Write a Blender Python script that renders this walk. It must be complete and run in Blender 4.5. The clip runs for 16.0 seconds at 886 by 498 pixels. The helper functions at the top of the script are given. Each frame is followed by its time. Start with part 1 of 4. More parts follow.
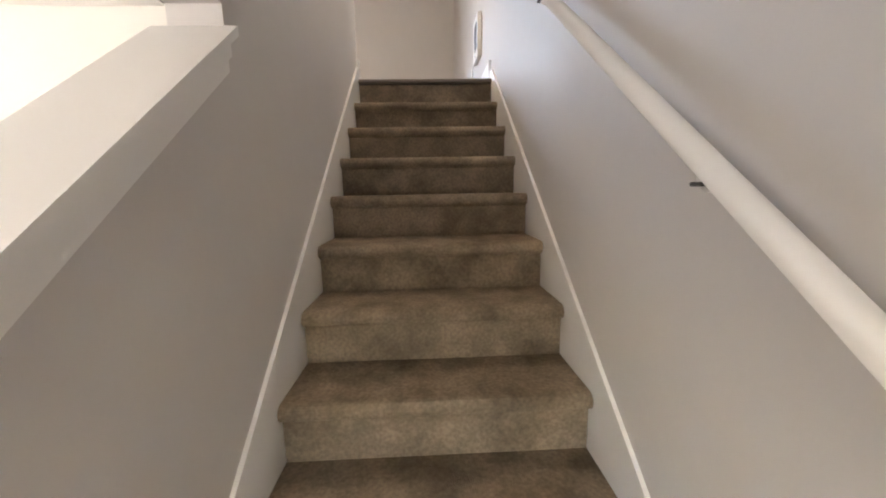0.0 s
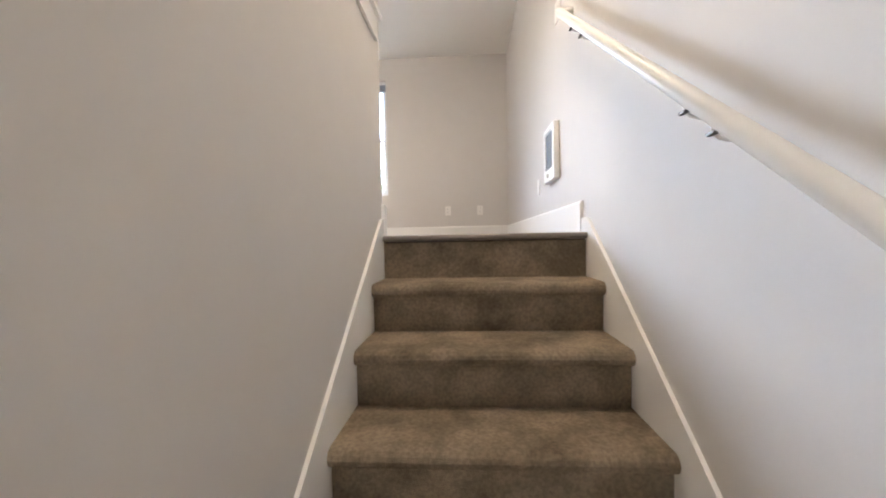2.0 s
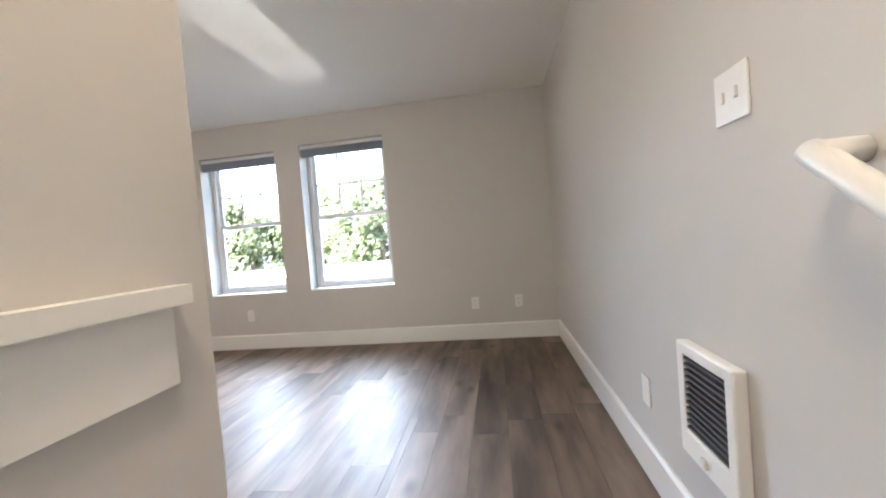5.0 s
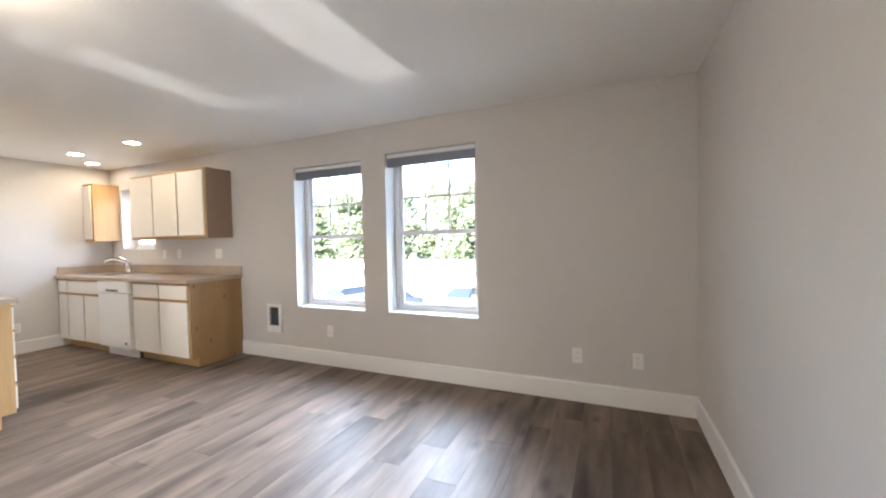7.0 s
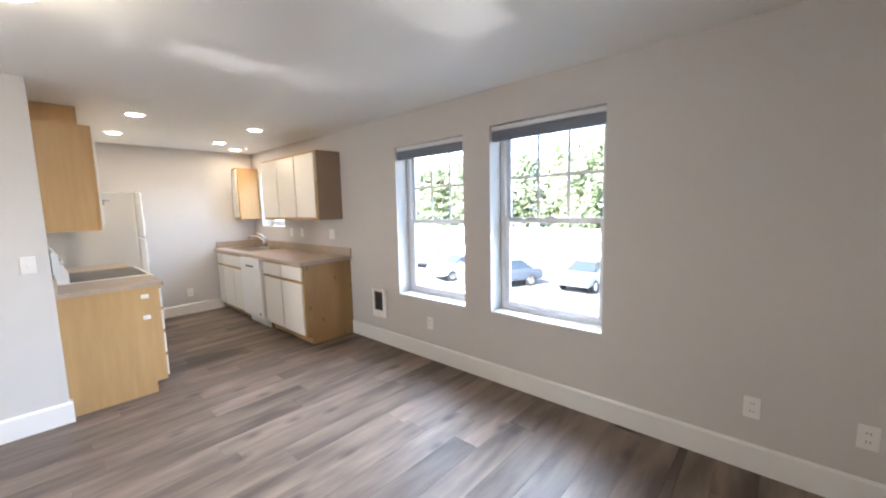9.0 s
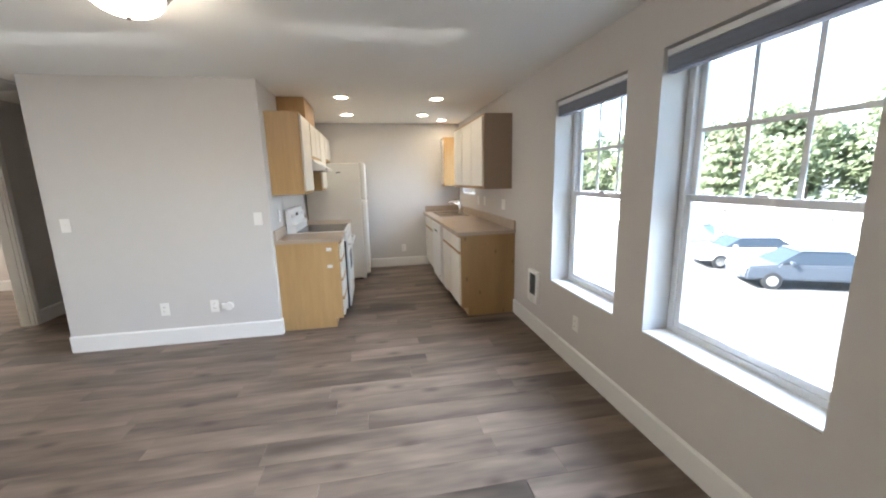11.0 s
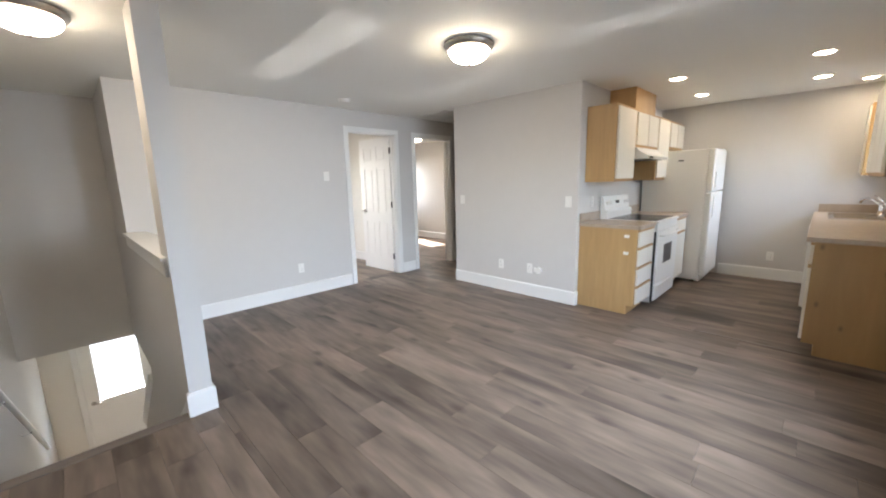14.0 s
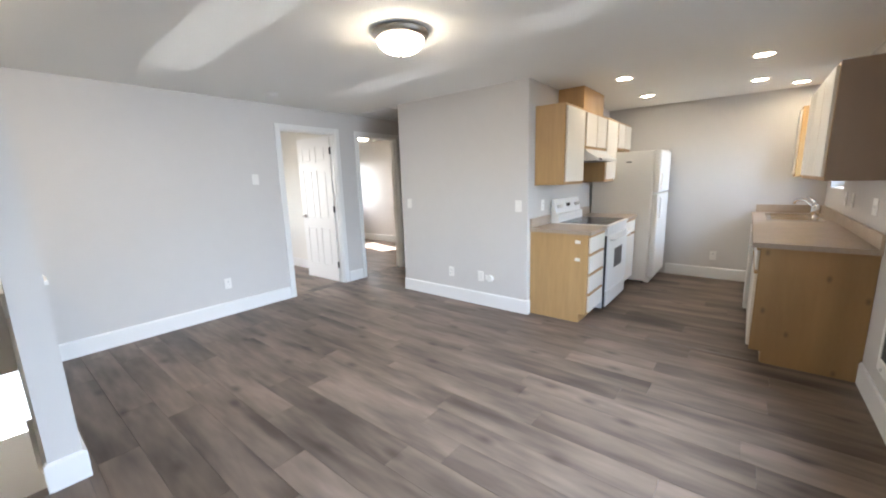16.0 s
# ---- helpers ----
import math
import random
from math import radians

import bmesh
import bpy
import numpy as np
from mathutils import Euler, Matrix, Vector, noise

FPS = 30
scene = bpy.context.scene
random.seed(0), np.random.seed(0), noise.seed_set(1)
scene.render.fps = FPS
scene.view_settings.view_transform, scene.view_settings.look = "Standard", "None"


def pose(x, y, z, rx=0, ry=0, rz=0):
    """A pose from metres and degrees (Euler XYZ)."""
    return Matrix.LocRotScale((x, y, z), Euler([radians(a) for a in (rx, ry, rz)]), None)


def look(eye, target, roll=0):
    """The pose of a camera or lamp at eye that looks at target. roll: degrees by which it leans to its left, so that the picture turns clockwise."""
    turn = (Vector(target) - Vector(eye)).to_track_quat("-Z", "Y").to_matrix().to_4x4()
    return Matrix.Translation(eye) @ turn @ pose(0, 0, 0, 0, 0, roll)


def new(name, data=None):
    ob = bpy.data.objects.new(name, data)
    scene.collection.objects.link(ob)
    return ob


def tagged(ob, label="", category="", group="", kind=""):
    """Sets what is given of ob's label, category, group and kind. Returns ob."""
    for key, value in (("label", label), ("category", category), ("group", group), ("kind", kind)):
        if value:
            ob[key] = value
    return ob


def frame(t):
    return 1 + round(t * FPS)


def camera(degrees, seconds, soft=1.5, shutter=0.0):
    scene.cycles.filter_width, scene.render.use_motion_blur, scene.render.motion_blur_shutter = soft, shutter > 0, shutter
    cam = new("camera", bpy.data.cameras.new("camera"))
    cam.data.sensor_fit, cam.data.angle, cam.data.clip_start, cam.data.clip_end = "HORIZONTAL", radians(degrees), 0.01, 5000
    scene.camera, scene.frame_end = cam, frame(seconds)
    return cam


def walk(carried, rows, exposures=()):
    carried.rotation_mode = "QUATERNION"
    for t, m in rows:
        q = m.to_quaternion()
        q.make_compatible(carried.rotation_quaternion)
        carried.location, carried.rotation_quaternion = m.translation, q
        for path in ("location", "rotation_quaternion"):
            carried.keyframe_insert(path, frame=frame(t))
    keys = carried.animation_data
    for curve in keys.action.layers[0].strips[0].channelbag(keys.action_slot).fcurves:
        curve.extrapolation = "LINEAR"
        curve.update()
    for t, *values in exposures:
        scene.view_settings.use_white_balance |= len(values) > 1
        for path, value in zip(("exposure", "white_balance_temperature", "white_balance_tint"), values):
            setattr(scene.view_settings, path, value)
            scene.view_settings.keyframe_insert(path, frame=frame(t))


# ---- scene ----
cam = camera(99.3, 16.0, soft=2.0)
PATH = [
    (0, (-0.464, -2.702, -0.738), (-0.378, -0.729, -1.053), -1.1),
    (0.5, (-0.457, -2.429, -0.538), (-0.553, -0.44, -0.727), -0.9),
    (1, (-0.468, -2.211, -0.35), (-0.614, -0.22, -0.474), -1.1),
    (1.5, (-0.517, -1.974, -0.214), (-0.677, 0.018, -0.285), -1.0),
    (2, (-0.513, -1.673, -0.017), (-0.644, 0.322, -0.068), -1.1),
    (2.5, (-0.514, -1.42, 0.122), (-0.65, 0.575, 0.082), -0.7),
    (3, (-0.466, -1.188, 0.299), (-0.605, 0.806, 0.255), -0.9),
    (3.5, (-0.482, -0.997, 0.467), (-0.625, 0.997, 0.42), -0.8),
    (4, (-0.49, -0.79, 0.631), (-0.636, 1.204, 0.582), -0.7),
    (4.2, (-0.493, -0.702, 0.731), (-0.637, 1.292, 0.676), -2.8),
    (6.3, (-0.56, 0.023, 1.175), (-1.136, 1.937, 1.118), -1.3),
    (6.5, (-0.562, 0.084, 1.196), (-1.223, 1.971, 1.149), -1.1),
    (7, (-0.532, 0.223, 1.261), (-1.338, 2.053, 1.208), -1.3),
    (7.5, (-0.577, 0.321, 1.329), (-1.487, 2.099, 1.214), -1.2),
    (8, (-0.656, 0.458, 1.368), (-1.678, 2.169, 1.211), -1.2),
    (8.5, (-0.706, 0.567, 1.45), (-1.861, 2.187, 1.246), -1.4),
    (9, (-0.692, 0.748, 1.449), (-2.027, 2.221, 1.226), -1.4),
    (9.2, (-0.672, 0.835, 1.455), (-2.113, 2.201, 1.222), -1.6),
    (11.3, (-0.657, 1.939, 1.459), (-2.614, 2.094, 1.076), -1.4),
    (11.5, (-0.672, 2.039, 1.467), (-2.634, 2.059, 1.079), -1.5),
    (12, (-0.664, 2.301, 1.474), (-2.597, 1.97, 1.084), -1.6),
    (12.5, (-0.636, 2.561, 1.418), (-2.424, 1.743, 1.054), -1.7),
    (13, (-0.575, 2.638, 1.431), (-2.19, 1.518, 1.063), -1.5),
    (13.5, (-0.549, 2.634, 1.378), (-2.047, 1.355, 1.028), -1.4),
    (14, (-0.531, 2.647, 1.371), (-1.92, 1.252, 1.022), -1.4),
    (14.5, (-0.536, 2.677, 1.372), (-1.857, 1.217, 1.024), -1.4),
    (15, (-0.555, 2.693, 1.393), (-1.872, 1.23, 1.038), -1.4),
    (15.5, (-0.625, 2.654, 1.393), (-1.989, 1.234, 1.043), -1.4),
    (16, (-0.88, 2.542, 1.423), (-2.408, 1.304, 1.059), -1.7),
]
walk(cam, [(t, look(eye, target, roll)) for t, eye, target, roll in PATH],
     exposures=[(0.0, 4.33, 6720, 17), (0.5, 4.60, 6670, 16), (1.5, 4.73, 6620, 15), (2.5, 4.53, 6420, 15), (3.5, 4.11, 6350, 13), (4.2, 3.96, 6350, 13), (7.0, 4.04, 6300, 14),
                (9.0, 3.96, 6130, 14), (11.5, 3.46, 6330, 10), (12.5, 3.26, 6530, 10), (13.0, 3.41, 6380, 11), (14.5, 3.58, 6280, 11), (16.0, 3.68, 6080, 11)])

# ---- world, sun, large lights ----
world = bpy.data.worlds.new("world")
scene.world = world
world.use_nodes = True
wn = world.node_tree
sky = wn.nodes.new("ShaderNodeTexSky")
sky.sky_type = "NISHITA"
sky.sun_disc = False
sky.sun_elevation = radians(42)
sky.sun_rotation = radians(190)
wn.links.new(sky.outputs[0], wn.nodes["Background"].inputs[0])
wn.nodes["Background"].inputs[1].default_value = 0.15
sun = new("sun", bpy.data.lights.new("sun", "SUN"))
sun.data.energy = 5.0
sun.data.angle = radians(0.5)
sun.data.color = (1.0, 0.95, 0.87)
sun.matrix_world = look((-1.3, -6.6, 6.1), (0, 0, 0))


def glint_lamp(x, z, slope, width, watts, slant=0.03):
    """An added lamp outside, standing in for sun thrown back up: a narrow, almost parallel beam that passes a window at
    x, z and rises by slope.
    """
    ob = new("sun_glint_lamp", bpy.data.lights.new("sun_glint_lamp", "AREA"))
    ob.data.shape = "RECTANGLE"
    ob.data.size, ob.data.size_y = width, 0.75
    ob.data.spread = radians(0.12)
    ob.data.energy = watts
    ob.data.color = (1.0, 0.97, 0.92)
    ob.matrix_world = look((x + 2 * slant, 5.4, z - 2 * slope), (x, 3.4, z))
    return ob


# added beams, aimed to lay bright window patches on the ceiling
glint_lamp(-1.86, 1.66, 0.48, 0.40, 0.042)
glint_lamp(-3.16, 1.66, 0.48, 0.30, 0.024)
glint_lamp(-1.86, 0.97, 0.375, 0.36, 0.046)
glint_lamp(-3.30, 0.97, 0.375, 0.26, 0.026, 0.06)


def sky_lamp(x, y, z, w, h, out, watts, color=(0.74, 0.85, 1.0), dip=0.45):
    """An added area lamp standing in for the sky's light in a window's opening: w by h, just outside the frame, shining
    in; out: the side of the wall that is outdoors.
    """
    ob = new("sky_light", bpy.data.lights.new("sky_light", "AREA"))
    ob.data.shape = "RECTANGLE"
    ob.data.size, ob.data.size_y = w, h
    ob.data.spread = radians(96)
    ob.data.energy = watts
    ob.data.color = color
    ob.matrix_world = look((x, y, z), (x, y - out, z - dip))
    return ob


sky_lamp(-1.99, 3.472, 1.32, 0.60, 1.16, 1, 2.9)
sky_lamp(-3.13, 3.472, 1.32, 0.58, 1.16, 1, 2.9)
sky_lamp(-6.37, 3.472, 1.62, 0.66, 0.74, 1, 0.85)
# lamps in the unseen bedroom windows, added to brighten the rooms
sky_lamp(-2.7, -5.345, 1.4, 1.2, 1.2, -1, 4.8, (1.0, 0.95, 0.9))
sky_lamp(-6.65, -5.345, 1.45, 0.5, 1.1, -1, 1.6, (1.0, 0.95, 0.9))
sky_lamp(-0.81, -4.76, -1.25, 0.58, 0.88, -1, 0.22, (1.0, 0.95, 0.9))
# lamp in the unseen entry window, tilted up to brighten the entry
sky_lamp(-2.35, -4.76, -1.35, 0.8, 1.0, -1, 1.5, (1.0, 0.95, 0.9), -0.25)


# ---- materials ----
def mat(name, color, rough=0.5, metal=0.0, var=0.0, scale=6.0, bump=0.0, bscale=200.0, stretch=(1, 1, 1), per_object=0.0,
        emit=0.0, emit_color=None, spec=0.5, smudge=0.0, detail=6.0, dark=None, var2=0.0, scale2=1.0):
    """A procedural surface: base colour varied at two scales, with fine relief."""
    m = bpy.data.materials.new(name)
    m.use_nodes = True
    nt = m.node_tree
    b = nt.nodes["Principled BSDF"]
    b.inputs["Roughness"].default_value = rough
    b.inputs["Metallic"].default_value = metal
    b.inputs["Specular IOR Level"].default_value = spec
    if emit:
        b.inputs["Emission Color"].default_value = (*(emit_color or color), 1)
        b.inputs["Emission Strength"].default_value = emit
    tc = nt.nodes.new("ShaderNodeTexCoord")
    mp = nt.nodes.new("ShaderNodeMapping")
    mp.inputs["Scale"].default_value = stretch
    nt.links.new(tc.outputs["Object"], mp.inputs["Vector"])
    if per_object:
        oi = nt.nodes.new("ShaderNodeObjectInfo")
        sh = nt.nodes.new("ShaderNodeVectorMath")
        sh.operation = "MULTIPLY_ADD"
        cv = nt.nodes.new("ShaderNodeCombineXYZ")
        for i in range(3):
            nt.links.new(oi.outputs["Random"], cv.inputs[i])
        nt.links.new(cv.outputs[0], sh.inputs[0])
        sh.inputs[1].default_value = (37, 53, 71)
        nt.links.new(tc.outputs["Object"], sh.inputs[2])
        nt.links.new(sh.outputs[0], mp.inputs["Vector"])
    dk = dark or tuple(c * 0.6 for c in color)
    last = None
    if var:
        n1 = nt.nodes.new("ShaderNodeTexNoise")
        n1.inputs["Scale"].default_value = scale
        n1.inputs["Detail"].default_value = detail
        n1.inputs["Roughness"].default_value = 0.6
        nt.links.new(mp.outputs[0], n1.inputs["Vector"])
        ramp = nt.nodes.new("ShaderNodeMapRange")
        ramp.inputs[1].default_value, ramp.inputs[2].default_value = 0.35, 0.65
        ramp.inputs[3].default_value, ramp.inputs[4].default_value = 0.0, var
        nt.links.new(n1.outputs["Fac"], ramp.inputs[0])
        mx = nt.nodes.new("ShaderNodeMixRGB")
        mx.inputs[1].default_value, mx.inputs[2].default_value = (*color, 1), (*dk, 1)
        nt.links.new(ramp.outputs[0], mx.inputs[0])
        last = mx.outputs[0]
        if var2:
            n2 = nt.nodes.new("ShaderNodeTexNoise")
            n2.inputs["Scale"].default_value = scale2
            n2.inputs["Detail"].default_value = 3
            nt.links.new(mp.outputs[0], n2.inputs["Vector"])
            r2 = nt.nodes.new("ShaderNodeMapRange")
            r2.inputs[1].default_value, r2.inputs[2].default_value = 0.35, 0.65
            r2.inputs[3].default_value, r2.inputs[4].default_value = 1 - var2, 1 + var2
            nt.links.new(n2.outputs["Fac"], r2.inputs[0])
            hs = nt.nodes.new("ShaderNodeHueSaturation")
            nt.links.new(r2.outputs[0], hs.inputs["Value"])
            nt.links.new(last, hs.inputs["Color"])
            last = hs.outputs[0]
        if smudge:
            n5 = nt.nodes.new("ShaderNodeTexNoise")
            n5.inputs["Scale"].default_value = scale * 0.55
            n5.inputs["Detail"].default_value = 2
            n5.inputs["Distortion"].default_value = 0.6
            nt.links.new(mp.outputs[0], n5.inputs["Vector"])
            r5 = nt.nodes.new("ShaderNodeMapRange")
            r5.inputs[1].default_value, r5.inputs[2].default_value = 0.54, 0.74
            r5.inputs[3].default_value, r5.inputs[4].default_value = 1.0, 1 - smudge
            nt.links.new(n5.outputs["Fac"], r5.inputs[0])
            h5 = nt.nodes.new("ShaderNodeHueSaturation")
            nt.links.new(r5.outputs[0], h5.inputs["Value"])
            nt.links.new(last, h5.inputs["Color"])
            last = h5.outputs[0]
        if per_object:
            r3 = nt.nodes.new("ShaderNodeMapRange")
            r3.inputs[3].default_value, r3.inputs[4].default_value = 1 - per_object, 1 + per_object
            nt.links.new(oi.outputs["Random"], r3.inputs[0])
            h3 = nt.nodes.new("ShaderNodeHueSaturation")
            nt.links.new(r3.outputs[0], h3.inputs["Value"])
            nt.links.new(last, h3.inputs["Color"])
            last = h3.outputs[0]
        nt.links.new(last, b.inputs["Base Color"])
        rr = nt.nodes.new("ShaderNodeMapRange")
        rr.inputs[3].default_value, rr.inputs[4].default_value = rough * 0.88, min(1.0, rough * 1.12)
        nt.links.new(n1.outputs["Fac"], rr.inputs[0])
        nt.links.new(rr.outputs[0], b.inputs["Roughness"])
    else:
        b.inputs["Base Color"].default_value = (*color, 1)
    if bump:
        n4 = nt.nodes.new("ShaderNodeTexNoise")
        n4.inputs["Scale"].default_value = bscale
        n4.inputs["Detail"].default_value = 3
        nt.links.new(mp.outputs[0], n4.inputs["Vector"])
        bp = nt.nodes.new("ShaderNodeBump")
        bp.inputs["Strength"].default_value = bump
        bp.inputs["Distance"].default_value = 0.004
        nt.links.new(n4.outputs["Fac"], bp.inputs["Height"])
        nt.links.new(bp.outputs[0], b.inputs["Normal"])
    return m


WALL = mat("wall_paint", (0.605, 0.580, 0.550), 0.68, spec=0.28, var=0.05, scale=1.3, bump=0.07, bscale=140, dark=(0.565, 0.541, 0.512), var2=0.006, scale2=9)
BEDWALL = mat("bedroom_paint", (0.78, 0.755, 0.69), 0.6, var=0.1, scale=1.3, bump=0.07, bscale=140, dark=(0.74, 0.715, 0.65))
CEIL = mat("ceiling_paint", (0.84, 0.83, 0.785), 0.75, var=0.12, scale=1.1, bump=0.12, bscale=110, dark=(0.79, 0.78, 0.735))
TRIM = mat("trim_paint", (0.80, 0.79, 0.76), 0.35, var=0.1, scale=3, bump=0.05, bscale=60, dark=(0.74, 0.73, 0.70))
DOORWHITE = mat("door_paint", (0.82, 0.81, 0.78), 0.4, var=0.1, scale=3, bump=0.06, bscale=90, dark=(0.77, 0.76, 0.73))
CARPET = mat("carpet", (0.315, 0.25, 0.176), 0.95, var=0.9, scale=6, bump=1.0, bscale=300, dark=(0.145, 0.113, 0.078), var2=0.16, scale2=90, spec=0.1)
PLANK = mat("vinyl_plank", (0.226, 0.171, 0.132), 0.45, var=0.9, scale=6.5, bump=0.08, bscale=90, stretch=(1.0, 0.17, 1.0), per_object=0.16, dark=(0.094, 0.071, 0.055), var2=0.05, scale2=30, smudge=0.6, spec=0.28, detail=3.0)
SUBFLOOR = mat("floor_joint", (0.09, 0.07, 0.055), 0.8, var=0.3)
NOSING = mat("nosing_vinyl", (0.19, 0.155, 0.13), 0.4, var=0.7, scale=9, stretch=(0.1, 1, 1), dark=(0.10, 0.08, 0.065))
MAPLE = mat("maple", (0.49, 0.31, 0.135), 0.42, var=0.5, scale=5, bump=0.05, bscale=70, stretch=(1, 1, 0.12), dark=(0.41, 0.25, 0.10), var2=0.05, scale2=30)
MAPLE_DARK = mat("maple_edge", (0.50, 0.305, 0.125), 0.45, var=0.5, scale=9, stretch=(1, 1, 0.2), dark=(0.40, 0.23, 0.085))
MAPLE_END = mat("maple_knotty", (0.42, 0.255, 0.105), 0.45, var=0.6, scale=5, stretch=(1, 1, 0.15), dark=(0.29, 0.155, 0.058), smudge=0.3)
# dull brown board, with the shade of a backlit end put into the colour
BROWNSIDE = mat("brown_shaded_panel", (0.30, 0.215, 0.15), 0.5, var=0.4, scale=6, stretch=(1, 1, 0.15), dark=(0.25, 0.175, 0.12))
MELAMINE = mat("melamine_white", (0.80, 0.76, 0.68), 0.4, var=0.15, scale=2, dark=(0.74, 0.70, 0.62))
LAMINATE = mat("counter_laminate", (0.44, 0.35, 0.265), 0.38, var=0.5, scale=60, dark=(0.34, 0.265, 0.195), var2=0.05, scale2=7)
ENAMEL = mat("appliance_enamel", (0.84, 0.83, 0.80), 0.42, var=0.08, scale=3, dark=(0.8, 0.79, 0.76))
FRIDGESIDE = mat("fridge_textured_white", (0.83, 0.81, 0.77), 0.45, var=0.1, scale=3, bump=0.15, bscale=300, dark=(0.79, 0.77, 0.73))
BLACKGLASS = mat("black_glass", (0.012, 0.012, 0.013), 0.2, var=0.2, scale=4)
DARK = mat("dark_plastic", (0.03, 0.03, 0.03), 0.5, var=0.2)
GREYGRILLE = mat("grille_grey", (0.11, 0.11, 0.115), 0.45, metal=0.3, var=0.2)
CHROME = mat("chrome", (0.75, 0.75, 0.76), 0.14, metal=1.0, var=0.1, scale=10)
STEEL = mat("brushed_steel", (0.78, 0.78, 0.78), 0.24, metal=1.0, var=0.3, scale=30, stretch=(1, 8, 1))
# dark metal whose tone stands for shade under rail brackets and at door hinges
BRACKET = mat("shaded_metal", (0.09, 0.085, 0.08), 0.45, metal=0.8, var=0.3, scale=20)
NICKEL = mat("brushed_nickel", (0.42, 0.39, 0.35), 0.35, metal=1.0, var=0.3, scale=20)
PLASTIC = mat("plate_plastic", (0.82, 0.80, 0.76), 0.4, var=0.05)
VINYL = mat("window_vinyl", (0.78, 0.79, 0.80), 0.4, var=0.08, scale=4)
BLIND = mat("blind_fabric", (0.26, 0.29, 0.36), 0.7, var=0.2, scale=12, stretch=(0.1, 1, 6))
DOME = mat("dome_glass", (0.95, 0.90, 0.80), 0.4, emit=4.8, emit_color=(1.0, 0.84, 0.63))
DOWNLIGHT = mat("downlight_lens", (1, 0.95, 0.85), 0.4, emit=7.5, emit_color=(1.0, 0.83, 0.60))
ASPHALT = mat("parking_concrete", (0.105, 0.104, 0.102), 0.95, var=0.6, scale=0.6, dark=(0.075, 0.075, 0.075), var2=0.06, scale2=3, spec=0.2)
STUCCO = mat("stucco_light", (0.62, 0.60, 0.56), 0.85, var=0.3, scale=1.5, bump=0.3, bscale=60)
ROOFING = mat("roof_shingle", (0.13, 0.12, 0.115), 0.9, var=0.6, scale=5, stretch=(1, 4, 4))
BARK = mat("bark", (0.12, 0.09, 0.065), 0.9, var=0.6, scale=8, stretch=(1, 1, 0.2), bump=0.6, bscale=30)


def glass_mat(name, tint=(1, 1, 1), rough=0.0):
    m = bpy.data.materials.new(name)
    m.use_nodes = True
    nt = m.node_tree
    for n in list(nt.nodes):
        nt.nodes.remove(n)
    out = nt.nodes.new("ShaderNodeOutputMaterial")
    tr = nt.nodes.new("ShaderNodeBsdfTransparent")
    tr.inputs[0].default_value = (*tint, 1)
    gl = nt.nodes.new("ShaderNodeBsdfGlossy")
    gl.inputs["Roughness"].default_value = rough
    fr = nt.nodes.new("ShaderNodeMath")
    fr.operation = "POWER"
    fr.inputs[1].default_value = 4.5
    lw = nt.nodes.new("ShaderNodeLayerWeight")
    lw.inputs["Blend"].default_value = 0.5
    nt.links.new(lw.outputs["Facing"], fr.inputs[0])
    mx = nt.nodes.new("ShaderNodeMixShader")
    nt.links.new(fr.outputs[0], mx.inputs[0])
    nt.links.new(tr.outputs[0], mx.inputs[1])
    nt.links.new(gl.outputs[0], mx.inputs[2])
    nt.links.new(mx.outputs[0], out.inputs[0])
    return m


def add_knots(m, axes, scale, radius, depth):
    """Small dark knots drawn out along the grain, on the plane of two axes; scale: cells a metre along each."""
    nt = m.node_tree
    b = nt.nodes["Principled BSDF"]
    src = b.inputs["Base Color"].links[0].from_socket
    ge = nt.nodes.new("ShaderNodeNewGeometry")
    sep = nt.nodes.new("ShaderNodeSeparateXYZ")
    com = nt.nodes.new("ShaderNodeCombineXYZ")
    nt.links.new(ge.outputs["Position"], sep.inputs[0])
    for i, axis in enumerate(axes):
        nt.links.new(sep.outputs[axis], com.inputs[i])
    mp = nt.nodes.new("ShaderNodeMapping")
    mp.inputs["Scale"].default_value = (*scale, 1.0)
    nt.links.new(com.outputs[0], mp.inputs["Vector"])
    vo = nt.nodes.new("ShaderNodeTexVoronoi")
    vo.voronoi_dimensions = "2D"
    vo.inputs["Scale"].default_value = 1.0
    nt.links.new(mp.outputs[0], vo.inputs["Vector"])
    rg = nt.nodes.new("ShaderNodeMapRange")
    rg.inputs[1].default_value, rg.inputs[2].default_value = radius * 0.15, radius
    rg.inputs[3].default_value, rg.inputs[4].default_value = depth, 0.0
    nt.links.new(vo.outputs["Distance"], rg.inputs[0])
    mx = nt.nodes.new("ShaderNodeMixRGB")
    mx.inputs[2].default_value = (0.05, 0.036, 0.028, 1)
    nt.links.new(rg.outputs[0], mx.inputs[0])
    nt.links.new(src, mx.inputs[1])
    nt.links.new(mx.outputs[0], b.inputs["Base Color"])


add_knots(PLANK, "XY", (2.6, 1.2), 0.10, 0.7)
add_knots(MAPLE_END, "YZ", (4.5, 2.6), 0.09, 0.55)


